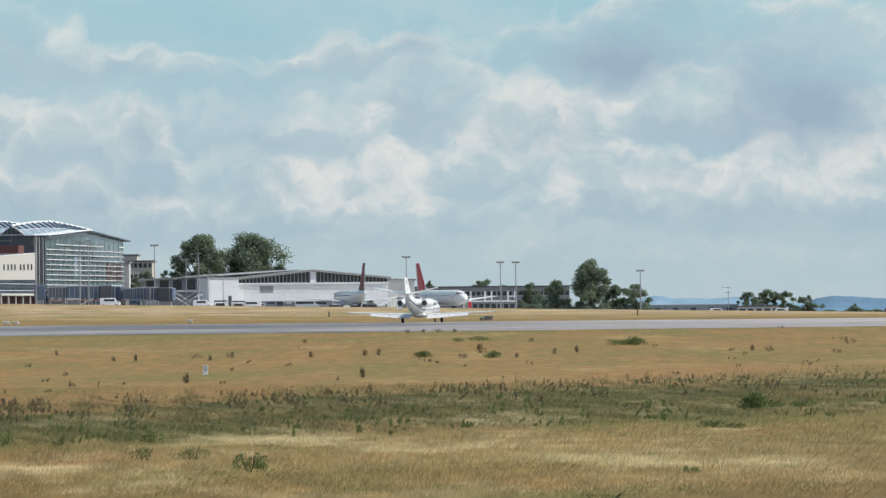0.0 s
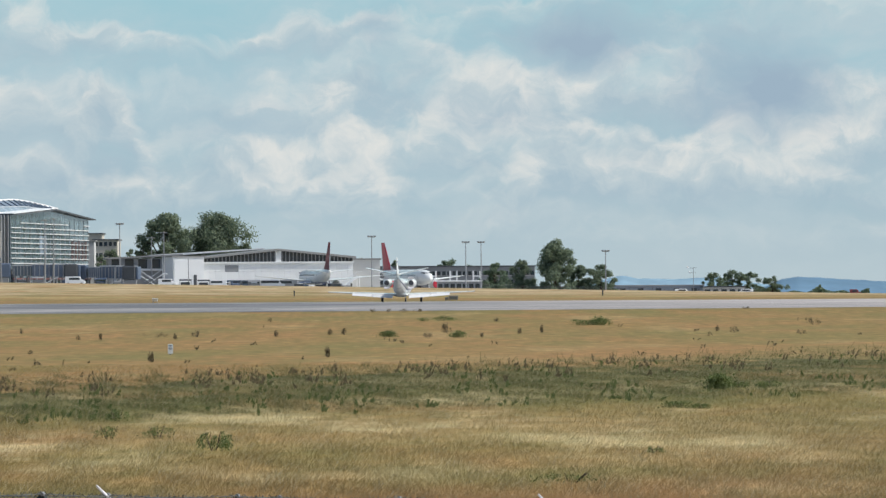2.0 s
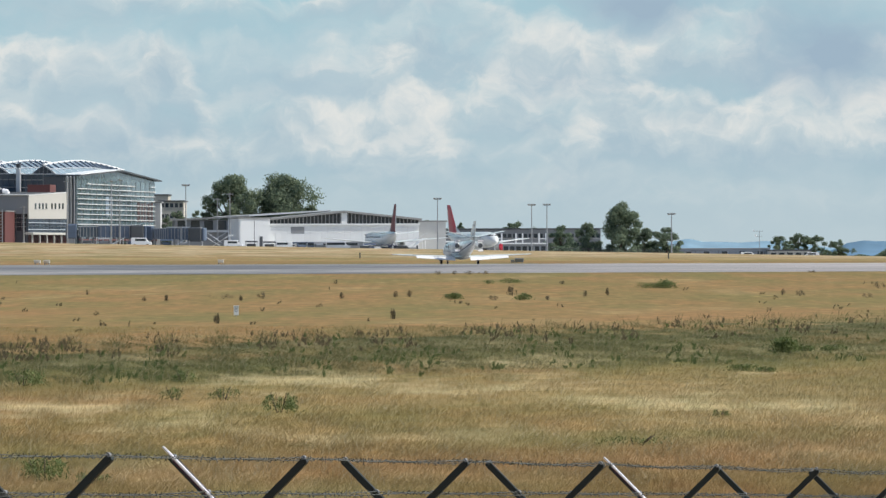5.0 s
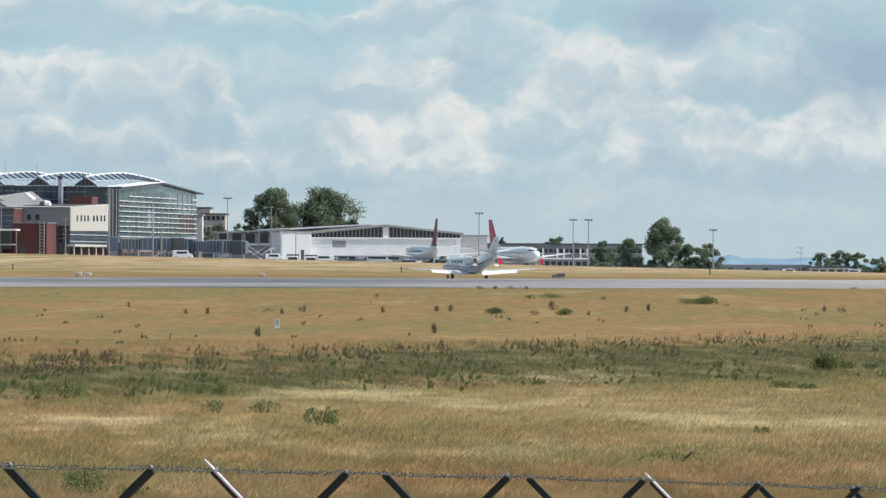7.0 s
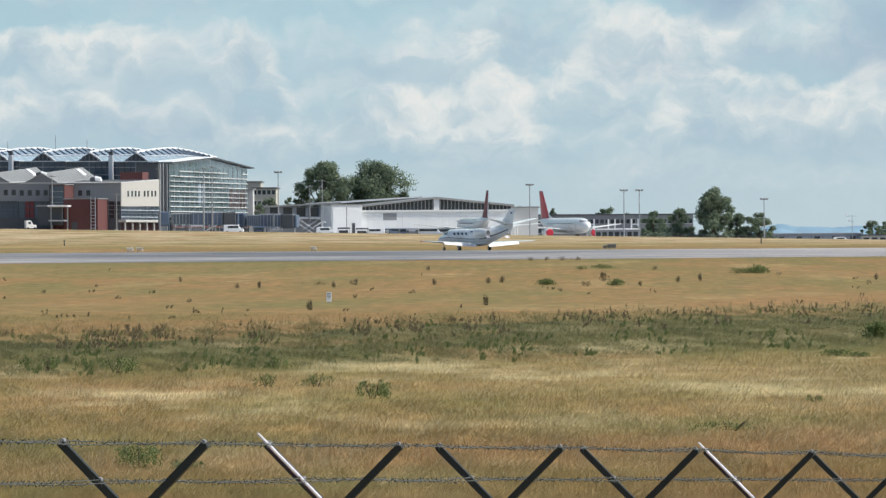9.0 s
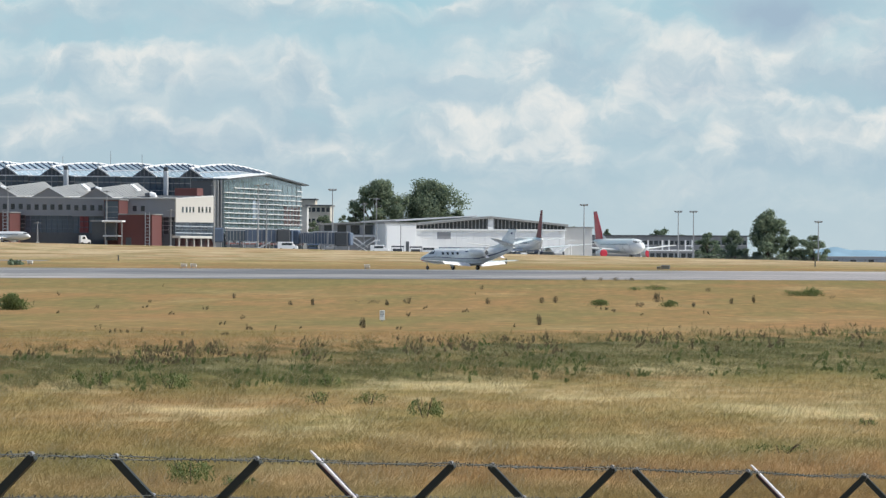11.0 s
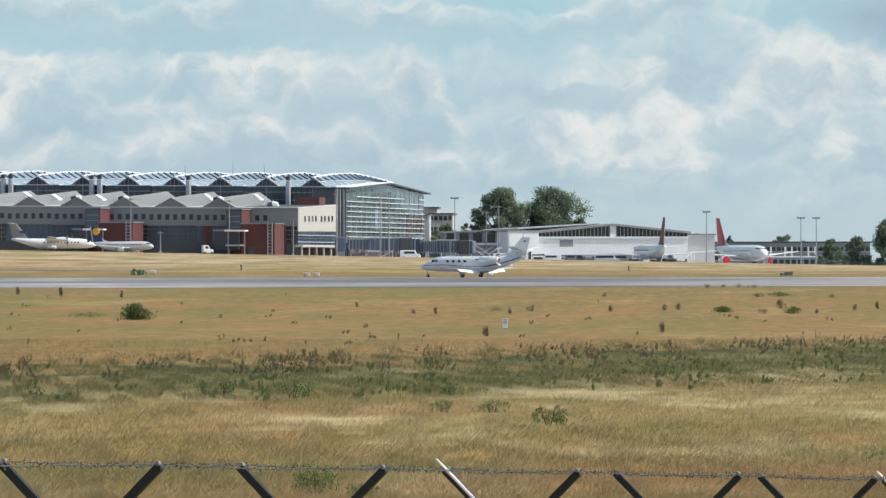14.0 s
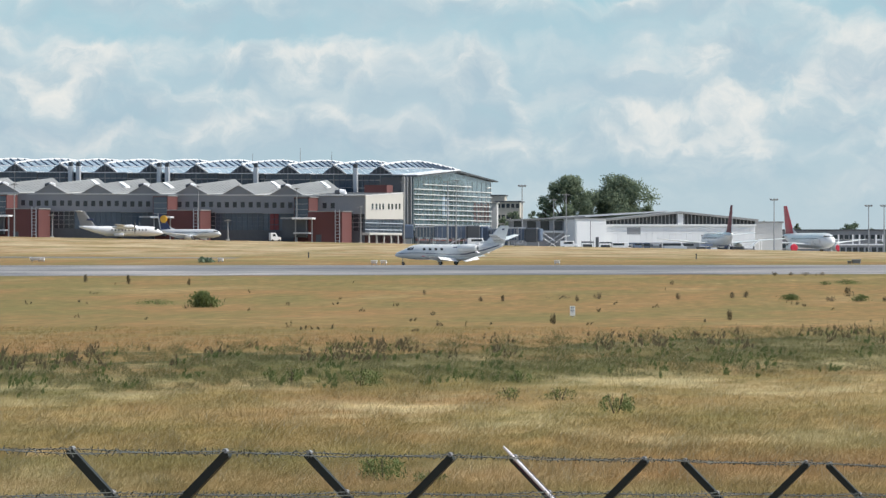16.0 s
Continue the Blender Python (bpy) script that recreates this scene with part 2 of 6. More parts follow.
MEADOW = meadow("dry_meadow", False)
BLADES = meadow("dry_grass_blade", True)


def paving():
    m, n, l, p = nodes_of("worn_runway_asphalt")
    co = n.new("ShaderNodeNewGeometry").outputs["Position"]
    big = noise_tex(n, l, co, 0.035, 5, 0.7, (0.55, 1, 0))
    mid = noise_tex(n, l, co, 0.16, 4, 0.7, (0.4, 1, 0))
    r = ramp(n, [(0.40, (0.135, 0.14, 0.145)), (0.47, (0.19, 0.195, 0.198)), (0.53, (0.245, 0.243, 0.237)), (0.61, (0.37, 0.355, 0.33))])
    l.new(maths(n, l, "ADD", maths(n, l, "MULTIPLY", big, 0.65), maths(n, l, "MULTIPLY", mid, 0.35)), r.inputs["Fac"])
    sx = n.new("ShaderNodeSeparateXYZ")
    l.new(co, sx.inputs["Vector"])
    # blends into a paler grey towards the right, broken up by the broad noise
    light = maths(n, l, "MULTIPLY_ADD", sx.outputs["X"], 0.018, 0.25, clamp=True)
    worn = maths(n, l, "ADD", light, maths(n, l, "MULTIPLY", maths(n, l, "SUBTRACT", big, 0.5), 1.5), clamp=True)
    col = mix(n, l, maths(n, l, "MULTIPLY", worn, 0.8), r.outputs["Color"], (0.43, 0.40, 0.375))
    # long dark rubber lines
    lines = noise_tex(n, l, co, 0.5, 3, 0.6, (0.02, 1, 0))
    rl = ramp(n, [(0.40, (0.62, 0.63, 0.66)), (0.52, (1, 1, 1)), (0.66, (1.18, 1.18, 1.18))])
    l.new(lines, rl.inputs["Fac"])
    l.new(mix(n, l, 1.0, col, rl.outputs["Color"], "MULTIPLY"), p.inputs["Base Color"])
    p.inputs["Roughness"].default_value, p.inputs["Specular IOR Level"].default_value = 0.9, 0.08
    return m


PAVING = paving()


def clouds():
    """The sky of the day on a far sheet: rows of heaped clouds with bright crowns, grey-blue undersides, blue in the gaps."""
    m, n, l, p = nodes_of("cloudy_sky")
    n.remove(p)
    co = n.new("ShaderNodeTexCoord").outputs["Object"]
    sc = n.new("ShaderNodeVectorMath")
    sc.operation = "SCALE"
    sc.inputs["Scale"].default_value = LENS / SKY_D / 100.0   # hundreds of lens units
    l.new(co, sc.inputs[0])
    base = sc.outputs[0]

    def bend(v, scale, amount, detail):
        """Bend the domain, so that the heaps bulge."""
        warp = n.new("ShaderNodeTexNoise")
        warp.inputs["Scale"].default_value, warp.inputs["Detail"].default_value = scale, detail
        l.new(v, warp.inputs["Vector"])
        mid = n.new("ShaderNodeVectorMath")
        mid.operation = "SUBTRACT"
        mid.inputs[1].default_value = (0.5, 0.5, 0.5)
        l.new(warp.outputs["Color"], mid.inputs[0])
        wv = n.new("ShaderNodeVectorMath")
        wv.operation = "MULTIPLY_ADD"
        wv.inputs[1].default_value = (amount, 0, amount * 0.8)
        l.new(mid.outputs[0], wv.inputs[0])
        l.new(v, wv.inputs[2])
        return wv.outputs[0]

    bent = bend(bend(base, 0.8, 1.0, 2), 2.4, 0.35, 5)
    sep = n.new("ShaderNodeSeparateXYZ")
    l.new(bent, sep.inputs[0])
    h = sep.outputs["Z"]
    flat = n.new("ShaderNodeSeparateXYZ")
    l.new(base, flat.inputs[0])

    def blobs(items):
        total = 0.0
        for u, v, ru, rv, k in items:
            mp = n.new("ShaderNodeMapping")
            mp.inputs["Scale"].default_value = (1 / ru, 0, 1 / rv)
            mp.inputs["Location"].default_value = (-u / ru, 0, -v / rv)
            l.new(bent, mp.inputs["Vector"])
            ln = n.new("ShaderNodeVectorMath")
            ln.operation = "LENGTH"
            l.new(mp.outputs["Vector"], ln.inputs[0])
            total = maths(n, l, "MULTIPLY_ADD", maths(n, l, "SUBTRACT", 1.0, ln.outputs["Value"], clamp=True), k, total)
        return total

    def field(seed, scale, detail, rough, squash):
        v = n.new("ShaderNodeVectorMath")
        v.inputs[1].default_value = (seed * 3.7, seed * 1.9, seed * 2.3)
        l.new(bent, v.inputs[0])
        return maths(n, l, "SUBTRACT", noise_tex(n, l, v.outputs[0], scale, detail, rough, squash), 0.5)

    def smooth(x, lo, hi):
        r = n.new("ShaderNodeMapRange")
        r.interpolation_type = "SMOOTHSTEP"
        l.new(x, r.inputs["Value"])
        r.inputs["From Min"].default_value, r.inputs["From Max"].default_value = lo, hi
        return r.outputs["Result"]

    air = ramp(n, [(0.0, (0.44, 0.57, 0.63)), (0.2, (0.42, 0.57, 0.64)), (0.55, (0.42, 0.60, 0.68)), (0.9, (0.36, 0.61, 0.69))])
    l.new(maths(n, l, "DIVIDE", flat.outputs["Z"], 6.0), air.inputs["Fac"])
    # a thin veil over the blue
    veil = smooth(field(9, 0.35, 6, 0.62, (0.6, 1, 1.6)), -0.12, 0.2)
    veil = maths(n, l, "MULTIPLY", veil, maths(n, l, "SUBTRACT", 0.75, blobs([(-4.0, 5.2, 4.5, 1.0, 0.55), (-9.5, 5.4, 3.0, 1.0, 0.6), (2.0, 5.6, 2.5, 0.6, 0.6)]), clamp=True))
    col = mix(n, l, veil, air.outputs["Color"], (0.57, 0.67, 0.715))
    # rows of heaps from the high ones to those near the skyline: crown height, unevenness, thickness, strength, heaps
    rows = [(5.2, 1.7, 1.3, 0.75, 1, [(-7.2, 5.0, 1.3, 0.8, 0.7), (5.5, 5.0, 3.0, 1.0, 0.7), (-3.5, 5.0, 3.5, 1.0, -1.4), (-11, 5.2, 3.0, 1.0, -0.7)]),
            (4.0, 1.4, 1.5, 0.9, 2, [(0.0, 4.1, 2.6, 1.0, 0.5), (-4.5, 4.5, 1.6, 0.8, -0.7), (5.0, 4.2, 2.0, 1.0, 0.4), (-9.0, 4.0, 2.0, 1.0, -0.4)]),
            (2.9, 1.3, 1.4, 0.95, 3, [(-6.4, 3.1, 0.9, 1.3, 1.5), (-4.75, 3.2, 0.8, 1.2, 1.4), (-11.4, 3.2, 1.2, 1.1, 0.9), (-13.2, 3.0, 0.9, 0.9, 0.7), (1.8, 3.4, 2.0, 0.8, 0.6), (6.6, 3.1, 1.4, 1.0, 0.5)]),
            (2.1, 1.1, 1.1, 0.85, 4, [(-1.6, 2.6, 0.8, 0.7, 0.6), (-0.3, 2.4, 0.8, 0.7, 0.6), (3.1, 2.5, 1.3, 0.9, 0.7), (-8.6, 2.2, 1.6, 0.6, 0.4), (-3.6, 2.1, 1.0, 0.6, 0.3)]),
            (1.25, 0.8, 0.9, 0.55, 5, [(-1.2, 1.2, 1.6, 0.5, 0.35), (4.0, 1.3, 2.0, 0.5, 0.3), (-9.0, 1.2, 2.5, 0.5, 0.3)])]
    for top, uneven, thick, strength, seed, heaps in rows:
        swell = maths(n, l, "MULTIPLY", field(seed, 0.34, 3, 0.5, (0.8, 1, 0.9)), uneven * 1.5)
        curl = maths(n, l, "MULTIPLY", field(seed + 20, 1.5, 7, 0.6, (0.9, 1, 1.1)), uneven * 0.75)
        d = maths(n, l, "SUBTRACT", maths(n, l, "ADD", maths(n, l, "ADD", swell, curl), maths(n, l, "ADD", blobs(heaps), top)), h)
        body = maths(n, l, "MULTIPLY", smooth(d, -0.1, 0.34), maths(n, l, "SUBTRACT", 1.0, smooth(d, thick * 0.35, thick * 1.35)))
        gaps = maths(n, l, "MULTIPLY_ADD", smooth(field(seed + 80, 0.55, 5, 0.6, (0.7, 1, 1.3)), -0.12, 0.08), 0.65, 0.35)
        body = maths(n, l, "MULTIPLY", body, gaps)
        lump = maths(n, l, "MULTIPLY", field(seed + 40, 0.95, 7, 0.64, (0.9, 1, 1.2)), 1.7)
        deep_in = maths(n, l, "SUBTRACT", maths(n, l, "DIVIDE", d, thick), lump)
        tone = ramp(n, [(0.0, (0.83, 0.83, 0.795)), (0.18, (0.72, 0.76, 0.76)), (0.36, (0.56, 0.655, 0.695)), (0.7, (0.43, 0.555, 0.635)), (1.0, (0.40, 0.54, 0.62))])
        l.new(deep_in, tone.inputs["Fac"])
        col = mix(n, l, maths(n, l, "MULTIPLY", body, strength), col, tone.outputs["Color"])
    # slate-coloured bellies of the heavier clouds
    belly = blobs([(3.6, 4.3, 1.7, 0.65, 2.0), (6.8, 3.5, 1.8, 1.2, 2.0), (0.0, 4.6, 0.6, 0.5, 0.7), (-12.5, 2.1, 3.0, 0.4, 0.5), (-2.6, 2.9, 1.6, 0.5, 0.5), (2.2, 3.0, 1.3, 0.5, 0.5), (-6.5, 1.9, 2.5, 0.4, 0.5)])
    col = mix(n, l, maths(n, l, "MULTIPLY", belly, maths(n, l, "ADD", field(60, 0.9, 6, 0.6, (0.8, 1, 1.2)), 0.6), clamp=True), col, (0.36, 0.48, 0.59))
    # all of it pales into haze near the skyline
    haze = maths(n, l, "SUBTRACT", 0.85, maths(n, l, "MULTIPLY", flat.outputs["Z"], 0.55), clamp=True)
    col = mix(n, l, haze, col, (0.50, 0.61, 0.66))
    em = n.new("ShaderNodeEmission")
    l.new(col, em.inputs["Color"])
    l.new(em.outputs[0], n["Material Output"].inputs["Surface"])
    return m


def part(name, bm, material, parent=None, label="", m=None, smooth=False):
    me = bpy.data.meshes.new(name)
    bm.to_mesh(me)
    bm.free()
    if smooth:
        me.polygons.foreach_set("use_smooth", [True] * len(me.polygons))
    for k in material if isinstance(material, (list, tuple)) else [material]:
        me.materials.append(k)
    ob = new(name, me)
    if parent:
        ob.parent = parent
    if m:
        ob.matrix_basis = m
    if label:
        ob["label"] = label
    return ob


def share(ob, m, parent=None):
    """Another part on the same mesh."""
    o = new(ob.name.split(".")[0], ob.data)
    o.parent = parent or ob.parent
    o.matrix_basis = m
    return o


def empty(name, m, label, category, group="", kind=""):
    ob = new(name)
    ob.matrix_basis = m
    return tagged(ob, label, category, group, kind)


def box(bm, x0, x1, y0, y1, z0, z1, bevel=0.0):
    vs = [bm.verts.new(c) for c in itertools.product((x0, x1), (y0, y1), (z0, z1))]
    fs = [bm.faces.new([vs[i] for i in f]) for f in ((0, 1, 3, 2), (4, 6, 7, 5), (0, 4, 5, 1), (2, 3, 7, 6), (0, 2, 6, 4), (1, 5, 7, 3))]
    if bevel:
        es = list({e for f in fs for e in f.edges})
        bmesh.ops.bevel(bm, geom=es, offset=bevel, segments=1, affect="EDGES")
    return bm


def boxes(*dims, bevel=0.0):
    bm = bmesh.new()
    for d in dims:
        box(bm, *d, bevel=bevel)
    return bm


def prism(bm, outline, d0, d1, axis="y"):
    """An outline of (a, z) pushed along an axis from d0 to d1."""
    put = (lambda a, z, d: (a, d, z)) if axis == "y" else (lambda a, z, d: (d, a, z))
    if axis == "z":
        put = lambda a, z, d: (a, z, d)
    r0 = [bm.verts.new(put(a, z, d0)) for a, z in outline]
    r1 = [bm.verts.new(put(a, z, d1)) for a, z in outline]
    k = len(outline)
    bm.faces.new(r0)
    bm.faces.new(list(reversed(r1)))
    for i in range(k):
        bm.faces.new((r0[i], r1[i], r1[(i + 1) % k], r0[(i + 1) % k]))
    bmesh.ops.recalc_face_normals(bm, faces=bm.faces)
    return bm


def loft(rings, bm=None, cap=True):
    bm = bm or bmesh.new()
    vs = [[bm.verts.new(p) for p in r] for r in rings]
    k = len(rings[0])
    for a, b in zip(vs, vs[1:]):
        for i in range(k):
            bm.faces.new((a[i], a[(i + 1) % k], b[(i + 1) % k], b[i]))
    if cap:
        bm.faces.new(list(reversed(vs[0])))
        bm.faces.new(vs[-1])
    bmesh.ops.recalc_face_normals(bm, faces=bm.faces)
    return bm


def tube(bm, path, radii, n=8):
    """A round bar along a path of points."""
    rings = []
    for i, pt in enumerate(path):
        d = Vector(path[min(i + 1, len(path) - 1)]) - Vector(path[max(i - 1, 0)])
        q = d.to_track_quat("Z", "Y")
        rings.append([Vector(pt) + q @ Vector((radii[i] * math.cos(6.2832 * k / n), radii[i] * math.sin(6.2832 * k / n), 0)) for k in range(n)])
    return loft(rings, bm)


def at(u, v, d):
    """The place d metres deep that lies u to the right of the main direction and v under the horizon (in units of the lens)."""
    return Vector((u * d / LENS, d, EYE_Z - v * d / LENS))


# ---------------------------------------------------------------- ground
def lerp(v, pts):
    for (a, p), (b, q) in zip(pts, pts[1:]):
        if v <= b:
            t = max(0.0, (v - a) / (b - a))
            return p + (q - p) * t
    return pts[-1][1]


NEAR, CROWN, FAR, APRON = 515.0, 575.0, 690.0, 1235.0


def level(x, y):
    """The height of the ground: a mound at the stand, a flat meadow, the crowned runway, a rise to the apron, and a fall beyond it."""
    mound = 2.3 * (1 - min(1, max(0, (math.hypot(x, y) - 4) / 9))) ** 2 * (1 + 2 * min(1, max(0, (math.hypot(x, y) - 4) / 9)))
    near_z = EYE_Z - 44.4 * NEAR / LENS + 0.0019 * x
    crown_z = EYE_Z - 28.7 * CROWN / LENS
    far_z = EYE_Z - 27.9 * FAR / LENS
    cx = max(-420, min(300, x))
    apron_z = EYE_Z - 0.28 - 0.0185 * cx
    return mound + lerp(y, [(350, 0), (NEAR, near_z), (CROWN, crown_z), (FAR, far_z), (APRON, apron_z), (APRON + 40, apron_z - 0.9), (1560, apron_z - 0.9), (2300, apron_z - 14), (4900, -45)])


def ground_sheet(name, xs, ys, material, lift=0.0):
    bm = bmesh.new()
    grid = [[bm.verts.new((x, y, level(x, y) + lift)) for x in xs] for y in ys]
    for r, s in zip(grid, grid[1:]):
        for i in range(len(xs) - 1):
            bm.faces.new((r[i], r[i + 1], s[i + 1], s[i]))
    return part(name, bm, material, smooth=True)


XS = [-4800, -2500, -1200, -700, -500, -420, -340, -260, -190, -130, -90, -60, -40, -25, -12, -6, 0, 6, 12, 25, 40, 60, 90, 130, 190, 260, 300, 400, 600, 1200, 2500, 4800]
YS = [-600, -300, -100, -40, -14, -11, -8, -5, -2, 0, 2, 5, 8, 11, 14, 40, 80, 120, 170, 230, 300, 350, 400, 450, 490, NEAR, 535, 555, CROWN, 600, 640, 670, FAR, 760, 860, 1000, 1120, APRON, APRON + 40, 1300, 1400, 1560, 1750, 2000, 2300, 3000, 4900]
tagged(ground_sheet("ground", XS, YS, MEADOW), "dry straw-coloured airfield meadow with green strips", "ground", kind="structure")
RX = [x for x in XS if -800 < x < 800]
tagged(ground_sheet("runway", RX, [NEAR, 535, 555, CROWN, 600, 640, 670, 688], PAVING, 0.02), "worn blue-grey asphalt runway between dry grass", "runway", kind="structure")
tagged(ground_sheet("apron", [x for x in XS if -500 < x < 420], [APRON + 12, APRON + 40, 1300, 1400, 1540], CONCRETE, 0.02), "pale concrete apron in front of the terminal", "apron", kind="structure")

tagged(ground_sheet("service_road", [x for x in XS if -450 < x < -85] + [-88], [804, 811, 819], PAVING, 0.03), "narrow pale service road through the straw", "road", kind="structure")

SKY_D = 4700.0
CLOUDS = clouds()
bm = bmesh.new()
bm.faces.new([bm.verts.new(c) for c in ((-4500, 0, -300), (4500, 0, -300), (4500, 0, 2600), (-4500, 0, 2600))])
cloud_sheet = tagged(part("backdrop_sky", bm, CLOUDS, m=pose(0, SKY_D, EYE_Z)), "pale blue sky with heaped white clouds drifting", "sky", kind="structure")


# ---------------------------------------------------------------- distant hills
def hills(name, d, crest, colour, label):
    """A wooded ridge with distance haze mixed into its colour: crest gives (u, v) along it."""
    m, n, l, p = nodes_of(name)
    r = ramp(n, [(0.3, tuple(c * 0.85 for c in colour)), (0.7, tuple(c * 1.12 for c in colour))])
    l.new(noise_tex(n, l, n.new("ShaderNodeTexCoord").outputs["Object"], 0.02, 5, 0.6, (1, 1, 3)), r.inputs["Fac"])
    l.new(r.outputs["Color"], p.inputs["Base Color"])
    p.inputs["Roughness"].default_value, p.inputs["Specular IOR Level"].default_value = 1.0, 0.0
    bm = bmesh.new()
    us = np.arange(crest[0][0], crest[-1][0] + 1, 6.0)
    rows = []
    for k, (back, f) in enumerate(((0, 0.0), (60, 0.45), (140, 0.8), (240, 1.0), (330, 0.7))):
        row = []
        for u in us:
            v = lerp(u, crest) + 1.3 * noise.noise((u * 0.05, k * 3.0, 1))
            top = at(u, v, d + 240).z
            row.append(bm.verts.new((u * (d + back) / LENS, d + back, -60 + (top + 60) * f)))
        rows.append(row)
    for a, b in zip(rows, rows[1:]):
        for i in range(len(us) - 1):
            bm.faces.new((a[i], a[i + 1], b[i + 1], b[i]))
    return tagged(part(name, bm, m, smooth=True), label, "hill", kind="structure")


# the blues hold the haze of the distance, not the woods' own green
hills("backdrop_ridge", 4150, [(-1900, 22), (-400, 20), (330, 3), (420, -16), (450, -11), (520, -9), (590, -13), (640, -4), (700, 4), (760, 0), (900, 2), (1500, 6)], (0.20, 0.30, 0.38), "wooded ridge on the skyline, its haze painted in as blue")
hills("backdrop_ridge", 3700, [(-1900, 26), (600, 22), (670, 8), (705, -8), (735, -12), (790, -9), (850, -5), (950, 0), (1500, 8)], (0.13, 0.215, 0.30), "wooded hill on the skyline, painted darker blue for haze")


# ---------------------------------------------------------------- apron masts
def stand(x, y):
    return level(x, y) + 0.02


def light_mast(u, d, top_v, kind):
    x = u * d / LENS
    g = stand(x, d)
    h = at(u, top_v, d).z - g
    ob = empty("light_mast", Matrix.Translation((x, d, g)), "tall grey steel floodlight mast on the apron", "light mast", "masts of the apron")
    bm = bmesh.new()
    tube(bm, [(0, 0, 0), (0, 0, h * 0.5), (0, 0, h)], [0.20, 0.15, 0.10], 10)
    part("pole", bm, STEEL, ob)
    bm = boxes((-0.9, 0.9, -0.12, 0.12, h - 0.12, h + 0.06))
    arm = part("crossarm", bm, STEEL, ob)
    if kind:
        for i in range(kind):
            w = 2.3 / kind
            x0 = -1.15 + i * w
            bm = boxes((x0 + 0.06, x0 + w - 0.06, -0.45, 0.25, h + 0.02, h + 0.36), bevel=0.05)
            part("floodlight", bm, ROOF_GREY, ob)
    else:
        part("lamp_head", boxes((-0.25, 0.25, -0.5, 0.5, h, h + 0.25), bevel=0.06), ROOF_GREY, ob)
    part("base", boxes((-0.4, 0.4, -0.4, 0.4, -0.1, 0.25), bevel=0.03), CONCRETE, ob)
    return ob

# purple reflection beside the rod, added as a thin coloured bar

# u, depth, height of the head (v), floodlights
for u, d, v, k in ((-20.5, 1290, -87, 3), (146, 1330, -76, 3), (173, 1340, -76, 3), (393.5, 1330, -59, 3), (-466, 1300, -112, 3), (-388, 1300, -97, 0), (-410, 1330, -88, 0),
                   (-1043, 1252, -112, 0), (-1373, 1252, -117, 0), (-867, 1252, -108, 0), (-583, 1248, -122, 0), (-598, 1248, -120, 0), (-676, 1245, -120, 0), (-753, 1240, -75, 0), (-1305, 1235, -62, 0), (-990, 1235, -52, 0)):
    light_mast(u, d, v, k)


# ---------------------------------------------------------------- terminal
TURN = 9.0
BASE = 5.4
CORNER = at(-746, 0, 1260)
TERMINAL = pose(CORNER.x, CORNER.y, BASE, 0, 0, -TURN)
CREEP = 0.0108     # the site climbs towards the far end
PIER_DEPTH, HALL_FRONT, HALL_DEPTH = 42.0, 51.7, 94.0


